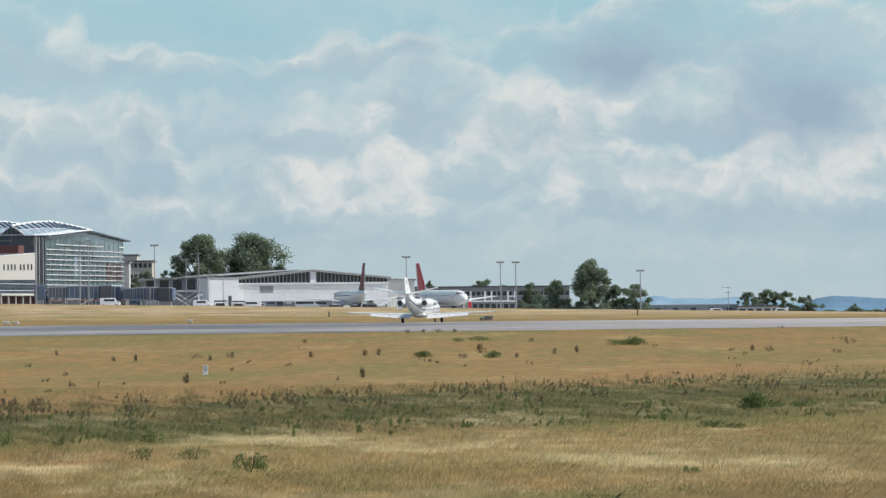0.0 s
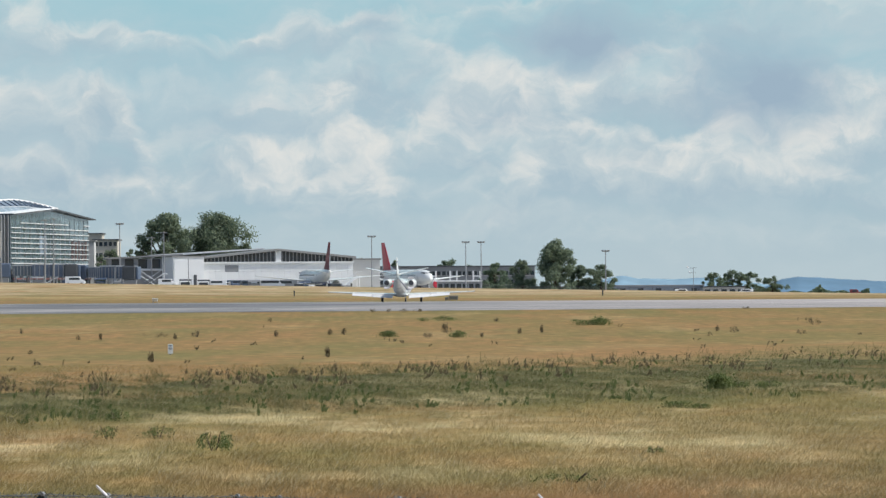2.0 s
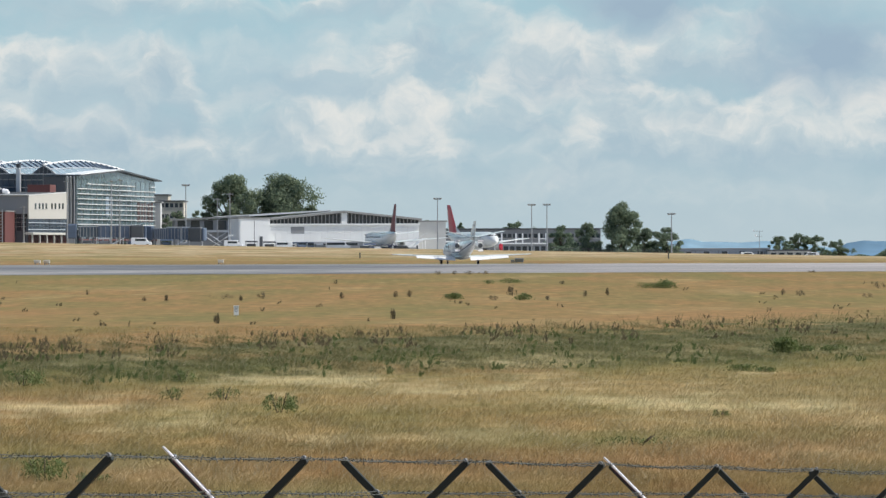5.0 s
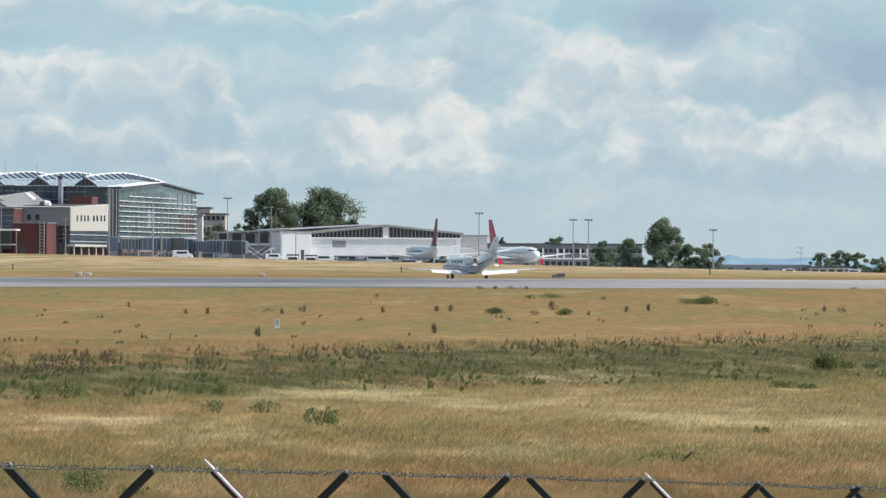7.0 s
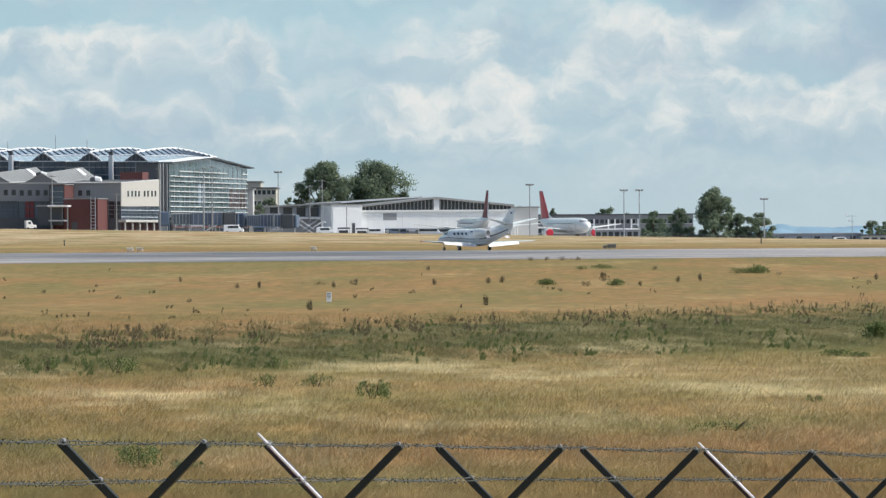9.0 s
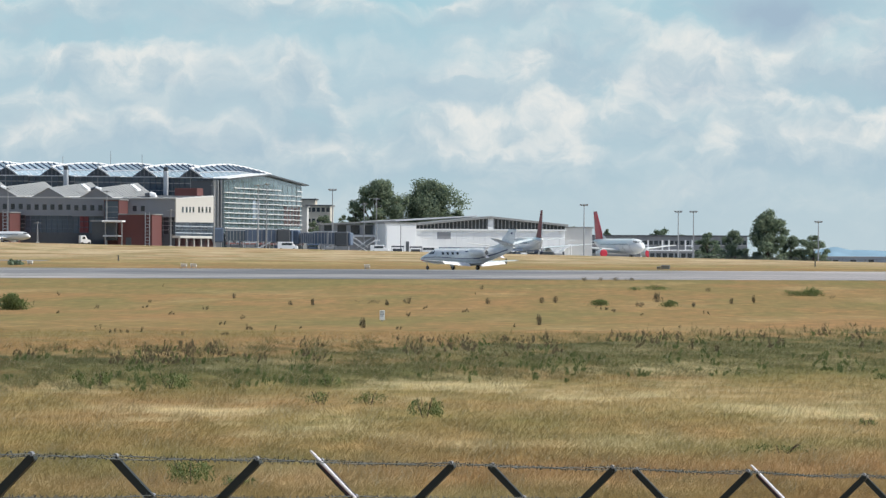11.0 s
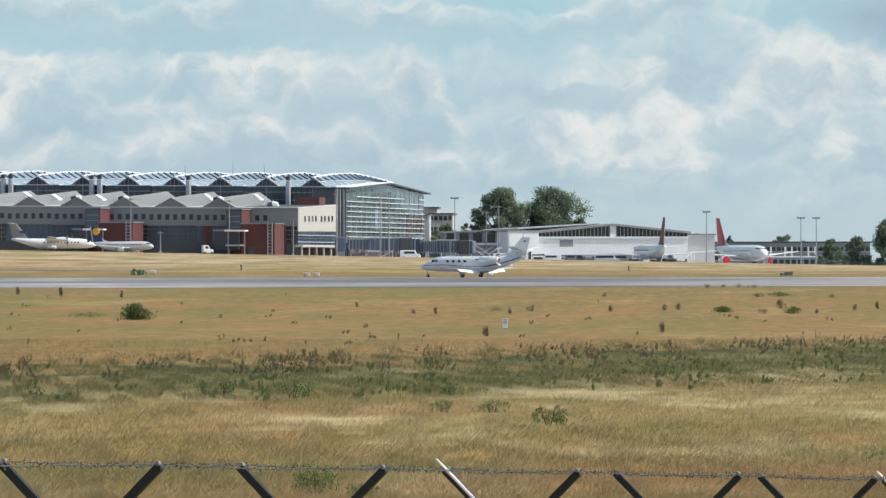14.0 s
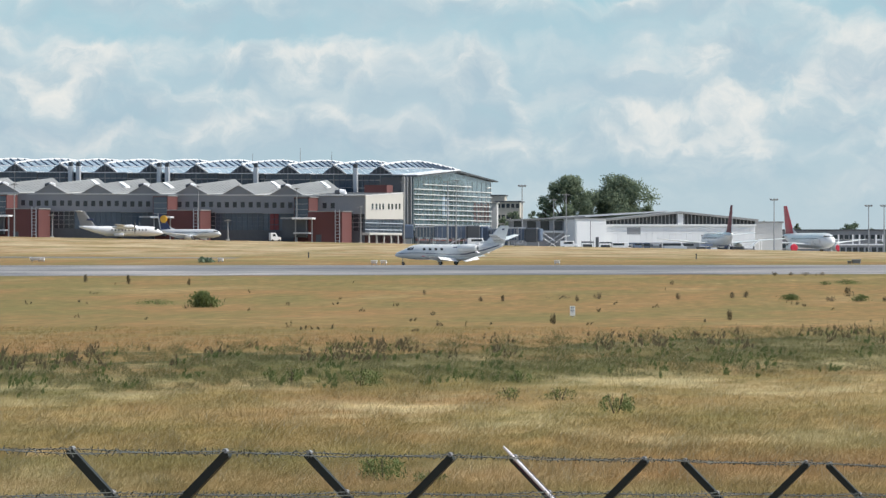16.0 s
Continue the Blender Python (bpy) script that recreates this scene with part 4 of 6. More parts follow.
# ---------------------------------------------------------------- boarding bridges
def boarding_bridge(u, d, length, rz, drop, blue):
    x = u * d / LENS
    g = stand(x, d)
    ob = empty("boarding_bridge", pose(x, d, g, 0, 0, rz), "blue-grey boarding bridge on steel legs, with a glazed tunnel", "boarding bridge", "bridges of the terminal")
    col = BRIDGE_BLUE if blue else GLASS_BLUE
    part("rotunda", boxes((-1.4, 1.4, -1.4, 1.4, 1.8, 5.4), bevel=0.3), BRIDGE_BLUE, ob)
    part("rotunda_leg", boxes((-0.6, 0.6, -0.6, 0.6, -0.2, 1.8)), STEEL, ob)
    for k, (a, b, w, hh) in enumerate(((1.8, length * 0.5, 1.35, 2.6), (length * 0.45, length, 1.6, 3.0))):
        za, zb = 2.3 - drop * a / length, 2.3 - drop * b / length
        g2 = bmesh.new()
        prism(g2, [(a, za), (b, zb), (b, zb + hh), (a, za + hh)], -w, w)
        t = part("tunnel", g2, col if k == 0 else BRIDGE_BLUE, ob)
        for q in range(7):
            f = (q + 0.5) / 7
            xx, zz = a + (b - a) * f, za + (zb - za) * f
            part("tunnel_rib", boxes((xx - 0.08, xx + 0.08, -w - 0.08, w + 0.08, zz - 0.05, zz + hh + 0.08)), STEEL, t)
        part("roof_rail", boxes((a, b, -w - 0.05, -w + 0.1, min(za, zb) + hh, max(za, zb) + hh + 0.1)), FRAME, t)
    ze = 2.3 - drop
    cab = part("cab", boxes((length - 0.4, length + 3.0, -2.2, 2.0, ze - 0.4, ze + 3.2), bevel=0.3), DARK, ob)
    part("bellows", boxes((length + 3.0, length + 3.7, -2.0, 1.8, ze - 0.2, ze + 3.0), bevel=0.2), BRIDGE_BLUE, cab)
    for s in (-1.8, 1.8):
        xx = length * 0.8
        part("lift_column", boxes((xx - 0.25, xx + 0.25, s - 0.25, s + 0.25, 0.5, ze + 3.2)), STEEL, ob)
        g2 = bmesh.new()
        tube(g2, [(xx, s - 0.2, 0.55), (xx, s + 0.2, 0.55)], [0.55, 0.55], 12)
        part("wheel", g2, RUBBER, ob)
    part("bogie", boxes((length * 0.8 - 0.5, length * 0.8 + 0.5, -1.7, 1.7, 0.4, 0.9)), STEEL, ob)
    g2 = bmesh.new()
    prism(g2, [(length * 0.86, ze), (length * 0.86 + 0.5, ze), (length * 0.62 + 0.5, 0.1), (length * 0.62, 0.1)], -2.9, -2.0)
    part("stair", g2, FRAME, ob, "grey service stair")
    return ob


boarding_bridge(-669, 1262, 15, 6, 0.35, False)
boarding_bridge(-533, 1268, 11, -8, 0.45, True)


# ---------------------------------------------------------------- hangar
def hangar():
    d = 1335.0
    x0 = -316 * d / LENS
    g = level(x0, d) - 0.3
    ob = empty("hangar", pose(x0, d - 8, g, 0, 0, 10), "wide white hangar with a low gable and a dark glazed strip", "hangar")
    w = 262 / LENS * d / math.cos(radians(10))
    wall_h, eave, apex, half = at(0, -44, d).z - g, at(0, -50, d).z - g, at(0, -63.5, d).z - g, w * 0.5
    depth = 45
    part("wall", boxes((0, w, 0, depth, -0.5, wall_h)), HANGAR_WHITE, ob)
    # cladding sheets
    n = 26
    first = None
    for i in range(n):
        for j in range(3):
            m = pose((i + 0.5) * w / n, -0.002, 0.1 + j * (wall_h - 0.3) / 3)
            if first is None:
                s, hh = w / n / 2 - 0.06, (wall_h - 0.3) / 3 - 0.1
                first = part("panel", boxes((-s, s, -0.07, 0, 0, hh), bevel=0.02), HANGAR_WHITE, ob, m=m)
            else:
                share(first, m)
    part("ledge", boxes((-0.3, w + 0.3, -0.55, 0.0, wall_h - 0.35, wall_h + 0.02)), HANGAR_WHITE, ob)
    gb = bmesh.new()
    prism(gb, [(0, wall_h + 0.02), (w, wall_h + 0.02), (w, eave), (half, apex), (0, eave)], 0.25, depth)
    part("gable_glazing", gb, GLASS_DARK, ob, "dark glazed strip under the roof")
    for i in range(1, 40):
        xx = w * i / 40
        top = eave + (apex - eave) * (1 - abs(xx - half) / half) - 0.1
        part("glazing_bar", boxes((xx - 0.1, xx + 0.1, 0.1, 0.25, wall_h, top)), WALL_GREY, ob)
    part("pillar", boxes((half - 0.75, half + 0.75, -0.1, 0.25, wall_h, apex - 0.1)), HANGAR_WHITE, ob)
    for a, b in (((-0.8, eave - 0.1), (half, apex)), ((half, apex), (w + 0.8, eave - 0.1))):
        gb = bmesh.new()
        prism(gb, [a, b, (b[0], b[1] + 0.55), (a[0], a[1] + 0.55)], -0.7, depth + 0.5)
        part("roof", gb, ROOF_GREY, ob)
    part("high_window", boxes((5.6, 9.2, -0.12, 0, wall_h - 2.6, wall_h - 0.8), bevel=0.04), WALL_GREY, ob)
    part("gate_strip", boxes((2.0, w * 0.55, -0.12, 0.0, 0.0, 2.0)), BRIDGE_BLUE, ob, "row of dark gate openings")
    return ob


hangar()


def hangar_annex():
    d = 1322.0
    x0 = -372 * d / LENS
    g = level(x0, d) - 0.2
    w = 56 / LENS * d
    h = at(0, -53.5, d).z - g
    ob = empty("hangar_annex", pose(x0, d, g, 0, 0, 14), "pale grey-white gate block at the hangar's end", "building")
    part("wall", boxes((0, w, 0, 14, -0.5, h)), HANGAR_WHITE, ob)
    part("roof", boxes((-0.3, w + 0.3, -0.3, 14.3, h, h + 0.3)), ROOF_GREY, ob)
    part("sliding_door", boxes((0.3, w * 0.48, -0.14, 0, 0, h - 0.5), bevel=0.03), HANGAR_WHITE, ob)
    part("sliding_door", boxes((w * 0.5, w * 0.97, -0.10, 0, 0, h - 0.5), bevel=0.03), HANGAR_WHITE, ob)
    part("wicket_door", boxes((w * 0.66, w * 0.76, -0.17, -0.1, 0, 3.6)), DARK, ob)
    part("door_gap", boxes((w * 0.48, w * 0.5, -0.06, 0, 0, h - 0.5)), DARK, ob)
    o2 = empty("low_shed", pose(-486 * 1345 / LENS, 1345, level(-72, 1345) - 0.2, 0, 0, 5), "long low shed with a pale flat roof and dark openings", "building")
    w2 = 118 / LENS * 1345
    h2 = at(0, -53, 1345).z - level(-72, 1345)
    part("wall", boxes((0, w2, 0, 20, -0.5, h2)), WALL_GREY, o2)
    gb = bmesh.new()
    prism(gb, [(-0.8, h2 - 0.2), (w2 + 2, h2 + 0.75), (w2 + 2, h2 + 1.15), (-0.8, h2 + 0.2)], -1.2, 20)
    part("roof", gb, ROOF_GREY, o2)
    for k in range(5):
        part("opening", boxes((0.8 + k * w2 / 5, (k + 1) * w2 / 5 - 0.4, -0.08, 0.0, h2 * 0.66, h2 - 0.2)), GLASS_DARK, o2)
    gb = bmesh.new()
    prism(gb, [(w2 * 0.62, h2 + 0.3), (w2 + 24, h2 + 2.3), (w2 + 24, h2 + 2.6), (w2 * 0.62, h2 + 0.9)], 2.0, 24)
    part("upper_roof", gb, HANGAR_WHITE, o2, "pale sheet roof that climbs to the hangar")
    part("ledge", boxes((-0.4, w2, -1.0, 0, h2 * 0.58, h2 * 0.64)), FRAME, o2)
    return ob


hangar_annex()


def gantry(u):
    d = 1440.0
    x = u * d / LENS
    g = stand(x, d)
    h = at(0, -26, d).z - g
    ob = empty("gantry", Matrix.Translation((x, d, g)), "white steel portal beside the apron", "gantry", "white portals of the apron")
    for s in (-0.95, 0.95):
        part("post", boxes((s - 0.22, s + 0.22, -0.2, 0.2, -0.1, h), bevel=0.02), WHITE, ob)
    part("beam", boxes((-1.2, 1.2, -0.15, 0.15, h * 0.72, h * 0.77)), WHITE, ob)
    part("beam", boxes((-1.2, 1.2, -0.15, 0.15, h * 0.35, h * 0.40)), WHITE, ob)


for u in (87, 124, 165):
    gantry(u)


# ---------------------------------------------------------------- trees
def tree(u, d, top_v, half, seed, material=LEAF, label="broad dark green deciduous tree", low=0.2, lobes=16, leaves=5200):
    """A tapered trunk with limbs; leaves gather in lobes of uneven size, with gaps between them."""
    rng = random.Random(seed)
    x = u * d / LENS
    g = level(x, d)
    h = at(0, top_v, d).z - g
    w = half * d / LENS
    ob = empty("tree", Matrix.Translation((x, d, g)), label, "tree")
    bm = bmesh.new()
    tube(bm, [(0, 0, -0.3), (0.05 * w, 0, h * 0.25), (0, 0.1, h * 0.5), (0.05 * w, 0, h * 0.8)], [h * 0.035, h * 0.028, h * 0.02, h * 0.006], 8)
    centres = []
    for i in range(lobes * 2):
        a = rng.uniform(0, 6.283)
        q = rng.random()
        z = low + (0.97 - low) * q
        mid = 0.42 if low > 0.15 else 0.15
        prof = max(0.12, 1 - abs((q - mid) / (1.02 - mid)) ** 2.2) ** 0.5
        r = w * prof * rng.uniform(0.15, 0.86)
        c = Vector((r * math.cos(a), r * math.sin(a) * 0.8, h * z * 0.93 + (0.02 if low > 0.15 else -0.02) * h))
        s = min(w, h * 0.5) * rng.uniform(0.16, 0.31)
        centres.append((c, s))
        if i % 2 == 0:
            tube(bm, [(0, 0, h * z * 0.5), tuple(c * 0.5 + Vector((0, 0, h * z * 0.35))), tuple(c)], [h * 0.012, h * 0.008, h * 0.003], 5)
    centres.append((Vector((0.1 * w, 0, h * 0.9)), min(w, h * 0.5) * 0.22))
    part("trunk", bm, BARK, ob)
    nrng = np.random.default_rng(seed)
    n = int(leaves * 2.5)
    which = nrng.integers(0, len(centres), n)
    cs = np.array([c for c, _ in centres])[which]
    ss = np.array([s for _, s in centres])[which]
    dirs = nrng.normal(size=(n, 3))
    dirs /= np.linalg.norm(dirs, axis=1)[:, None]
    rad = ss * (0.35 + 0.65 * nrng.random(n) ** 0.5) * (1 + 0.25 * nrng.normal(size=n).clip(-1.5, 1.5))
    pos = cs + dirs * rad[:, None] * np.array([1, 1, 0.8])
    pos[:, 2] = np.minimum(pos[:, 2], h * (1 + 0.02 * nrng.normal(size=n)))
    pos[:, 2] = np.maximum(pos[:, 2], 0.1 * h * low)
    size = nrng.uniform(0.13, 0.34, n) * (h / 16) ** 0.5
    t1 = nrng.normal(size=(n, 3))
    t1 /= np.linalg.norm(t1, axis=1)[:, None]
    t2 = np.cross(t1, dirs)
    t2 /= np.linalg.norm(t2, axis=1)[:, None] + 1e-6
    v = np.stack([pos + t1 * size[:, None], pos + t2 * size[:, None] * 0.7, pos - t1 * size[:, None], pos - t2 * size[:, None] * 0.7], 1)
    me = bpy.data.meshes.new("crown")
    me.from_pydata(v.reshape(-1, 3).tolist(), [], np.arange(n * 4).reshape(-1, 4).tolist())
    me.materials.append(material)
    cr = new("crown", me)
    cr.parent = ob
    return ob


tree(-388, 1420, -132, 52, 11, low=0.30, lobes=20, leaves=8000)
tree(-294, 1425, -134, 64, 12, low=0.30, lobes=24, leaves=10500)
tree(-350, 1430, -105, 28, 13, low=0.2)
tree(-425, 1425, -88, 22, 14, low=0.2, leaves=2500)
tree(-245, 1430, -80, 26, 15, low=0.2, leaves=2500)
tree(302, 1380, -83, 46, 16, low=0.06, lobes=26, leaves=10500)
tree(246, 1385, -45, 32, 17, low=0.06, leaves=3500)
tree(384, 1385, -37, 46, 18, low=0.06, lobes=20, leaves=5500)
tree(345, 1390, -36, 36, 28, low=0.06, leaves=3500)
tree(197, 1400, -41, 36, 19, LEAF_FAR, "fresh green tree behind the apron", low=0.06, leaves=3500)
tree(118, 1500, -48, 42, 20, LEAF_FAR, "rounded green tree behind the grey building", low=0.1, leaves=3500)
tree(-480, 1400, -70, 26, 21, low=0.1, leaves=3000)
tree(-448, 1410, -72, 16, 22, low=0.1, leaves=2000)
tree(-500, 1395, -62, 14, 23, low=0.1, leaves=1600)
tree(-40, 1450, -54, 12, 24, low=0.05, leaves=1500)
tree(20, 1480, -50, 10, 25, low=0.05, lobes=22, leaves=1500)
tree(584, 1560, -21, 28, 26, LEAF_FAR, "small green tree at the airfield's edge", low=0.02, leaves=3000)
tree(617, 1565, -25, 36, 27, LEAF_FAR, "small green tree at the airfield's edge", low=0.02, leaves=3600)
tree(646, 1565, -22, 36, 29, LEAF_FAR, "small green tree at the airfield's edge", low=0.02, leaves=3600)
tree(688, 1570, -14, 34, 30, LEAF_FAR, "low green tree at the airfield's edge", low=0.02, leaves=3000)
tree(772, 1600, 2, 15, 31, LEAF_FAR, "low green bush at the airfield's edge", low=0.02, leaves=1200)
tree(150, 1510, -38, 20, 32, LEAF_FAR, "rounded green tree behind the grey building", low=0.1, leaves=2000)


def hedge(u0, u1, d, top_v, seed, label):
    """A low belt of scrub that closes the far side of the apron."""
    rng = np.random.default_rng(seed)
    n = int((u1 - u0) * 22)
    u = rng.uniform(u0, u1, n)
    x = u * d / LENS
    base = np.array([level(a, d) for a in np.linspace(u0, u1, 30) * d / LENS])
    g = np.interp(x, np.linspace(u0, u1, 30) * d / LENS, base)
    top = EYE_Z - top_v * d / LENS - g
    lump = 0.62 + 0.38 * np.sin(x * 0.6 + seed) * np.sin(x * 0.23 + 2)
    z = g + rng.random(n) ** 0.7 * top * lump
    pos = np.stack([x, d + rng.normal(0, 1.2, n), z], 1)
    t1 = rng.normal(size=(n, 3))
    t1 /= np.linalg.norm(t1, axis=1)[:, None]
    t2 = np.cross(t1, rng.normal(size=(n, 3)))
    t2 /= np.linalg.norm(t2, axis=1)[:, None]
    s = rng.uniform(0.2, 0.5, n)[:, None]
    v = np.stack([pos + t1 * s, pos + t2 * s * 0.7, pos - t1 * s, pos - t2 * s * 0.7], 1)
    me = bpy.data.meshes.new("hedge")
    me.from_pydata(v.reshape(-1, 3).tolist(), [], np.arange(n * 4).reshape(-1, 4).tolist())
    me.materials.append(LEAF_FAR)
    return tagged(new("hedge", me), label, "hedge", kind="stuff")


hedge(165, 415, 1395, -8, 51, "dark scrub belt behind the apron")
hedge(560, 860, 1575, 8, 52, "low scrub at the airfield's edge")
hedge(-1039, -1020, 735, 13, 54, "green thistle clump beside the runway")
hedge(-530, -380, 1440, -45, 53, "dark scrub behind the low shed")


# ---------------------------------------------------------------- aircraft
def hoop(x, cz, ry, rz, n=20, cy=0.0):
    return [(x, cy + ry * math.sin(6.2832 * k / n), cz + rz * math.cos(6.2832 * k / n)) for k in range(n)]


def body_of(stations, n=20):
    """A fuselage from (x, centre height, half width, half height) stations."""
    return loft([hoop(*s, n=n) for s in stations])


def foil(root, tip, thick=0.11):
    """A wing panel between two chords: each (leading edge x, y, z, chord)."""
    shape = [(0, 0.0), (0.04, 0.35), (0.2, 0.5), (0.5, 0.42), (0.8, 0.18), (1, 0.02), (1, -0.02), (0.6, -0.28), (0.2, -0.42), (0.04, -0.3)]
    return loft([[(x - c * a, y, z + c * thick * b) for a, b in shape] for x, y, z, c in (root, tip)])


def fin_of(root, tip, thick=0.10):
    """An upright fin between two chords: each (leading edge x, z, chord)."""
    shape = [(0, 0.0), (0.05, 0.32), (0.3, 0.5), (0.7, 0.3), (1, 0.03), (1, -0.03), (0.7, -0.3), (0.3, -0.5), (0.05, -0.32)]
    return loft([[(x - c * a, c * thick * b, z) for a, b in shape] for x, z, c in (root, tip)])


def wheel_of(x, y, r, w):
    bm = bmesh.new()
    tube(bm, [(x, y - w / 2, r), (x, y - w * 0.35, r), (x, y + w * 0.35, r), (x, y + w / 2, r)], [r * 0.8, r, r, r * 0.8], 16)
    return bm


def airliner(m, fin_paint, label, covers, k=1.0, tilt_fin=False):
    """A twin-engined short-haul airliner; local +x is forward, z = 0 the apron."""
    ob = empty("airliner", m, label, "aircraft")
    cz, r = 3.3 * k, 1.98 * k
    st = [(17.0, -0.45, 0.1, 0.1), (16.7, -0.38, 0.5, 0.5), (16.0, -0.25, 1.0, 0.95), (14.8, -0.06, 1.5, 1.5), (13.0, 0, 1.88, 1.88), (11.0, 0, 1.98, 2.0), (-6.0, 0, 1.98, 2.0), (-9.0, 0.25, 1.8, 1.75), (-12.5, 0.8, 1.2, 1.2), (-15.5, 1.25, 0.6, 0.62), (-16.8, 1.4, 0.25, 0.3)]
    part("fuselage", body_of([(x * k, cz + z * k, a * k, b * k) for x, z, a, b in st], 24), AIRLINER, ob, smooth=True)
    for s in (-1, 1):
        bm = foil((6.0 * k, s * 1.6 * k, 2.3 * k, 6.6 * k), (-3.0 * k, s * 17.0 * k, 3.7 * k, 1.6 * k))
        part("wing", bm, AIRLINER, ob)
        part("tailplane", foil((-12.3 * k, s * 0.6 * k, 4.5 * k, 3.6 * k), (-15.6 * k, s * 6.2 * k, 5.2 * k, 1.4 * k)), AIRLINER, ob)
        e = [(5.6, 0.86), (5.3, 1.0), (4.2, 1.06), (2.6, 0.92), (1.4, 0.62)]
        bm = loft([[(x * k, s * 6.1 * k + a * k * math.sin(6.2832 * q / 18), 1.55 * k + a * k * math.cos(6.2832 * q / 18)) for q in range(18)] for x, a in e])
        en = part("engine", bm, AIRLINER, ob, smooth=True)
        bm = bmesh.new()
        tube(bm, [(5.55 * k, s * 6.1 * k, 1.55 * k), (5.75 * k, s * 6.1 * k, 1.55 * k), (5.85 * k, s * 6.1 * k, 1.55 * k)], [0.98 * k, 0.98 * k, 0.7 * k], 18)
        part("intake_cover" if covers else "intake", bm, RED if covers else DARK, en, "red intake cover" if covers else "")
        part("pylon", boxes((1.8 * k, 4.6 * k, s * 6.1 * k - 0.15, s * 6.1 * k + 0.15, 2.2 * k, 2.9 * k)), AIRLINER, ob)
        for dx in (0, 0.9):
            part("wheel", wheel_of((-0.4 + dx * 0.0) * k, s * (3.5 + dx * 0.45) * k, 0.56 * k, 0.36 * k), RUBBER, ob)
        bm = bmesh.new()
        tube(bm, [(-0.4 * k, s * 3.7 * k, 0.5 * k), (-0.4 * k, s * 3.4 * k, 2.4 * k)], [0.14 * k, 0.16 * k], 8)
        part("main_leg", bm, STEEL, ob)
        # cockpit panes
        for q, (x0, yy) in enumerate(((15.2, 0.35), (14.9, 0.85), (14.4, 1.25))):
            part("cockpit_pane", boxes((x0 * k - 0.25, x0 * k + 0.22, s * yy * k - 0.24, s * yy * k + 0.24, cz + (0.72 + 0.14 * q) * k, cz + (1.22 + 0.05 * q) * k), bevel=0.05), GLASS_DARK, ob)
    first = None
    for s in (-1, 1):
        for q in range(30):
            mm = pose((11.2 - q * 0.62) * k, s * 1.97 * k, cz + 0.55 * k)
            if first is None:
                first = part("window", boxes((-0.09, 0.09, -0.02, 0.04, -0.13, 0.13), bevel=0.02), GLASS_BLUE, ob, m=mm)
            else:
                share(first, mm)
    for s in (-0.25, 0.25):
        part("nose_wheel", wheel_of(12.4 * k, s * k, 0.38 * k, 0.22 * k), RUBBER, ob)
    bm = bmesh.new()
    tube(bm, [(12.4 * k, 0, 0.4 * k), (12.4 * k, 0, 1.8 * k)], [0.09 * k, 0.11 * k], 8)
    part("nose_leg", bm, STEEL, ob)
    part("fin", fin_of((-10.0 * k, 4.9 * k, 6.2 * k), (-15.2 * k, 12.3 * k, 2.3 * k), 0.09), fin_paint, ob, "painted tail fin")
    bm = fin_of((-7.6 * k, 5.1 * k, 5.0 * k), (-11.2 * k, 6.6 * k, 2.5 * k), 0.05)
    part("fin_root", bm, AIRLINER, ob)
    part("rudder_edge", fin_of((-15.9 * k, 5.4 * k, 0.55 * k), (-17.35 * k, 12.2 * k, 0.4 * k), 0.25), AIRLINER, ob)
    return ob


def parked(u, d, heading):
    """Pose on the apron; heading in degrees to the left of straight away from the stand."""
    x = u * d / LENS
    return pose(x, d, stand(x, d), 0, 0, 90 + heading)


airliner(parked(40, 1390, -159), RED, "white airliner with a red tail fin and red intake covers", True, 1.08)
airliner(parked(-119, 1300, 13), RED_DULL, "white airliner with a dark red fin, seen from behind", False, 0.98)


def regional_jet(m):
    ob = airliner(m, NAVY, "white regional airliner with a dark fin and yellow disc", False, 0.55)
    for s in (-1, 1):
        bm = bmesh.new()
        tube(bm, [(-7.9, s * 0.10, 5.4), (-7.9, s * 0.21, 5.4)], [0.95, 0.95], 24)
        part("fin_disc", bm, YELLOW, ob, "yellow disc on the fin")
    return ob


regional_jet(parked(-1058, 1248, -118))


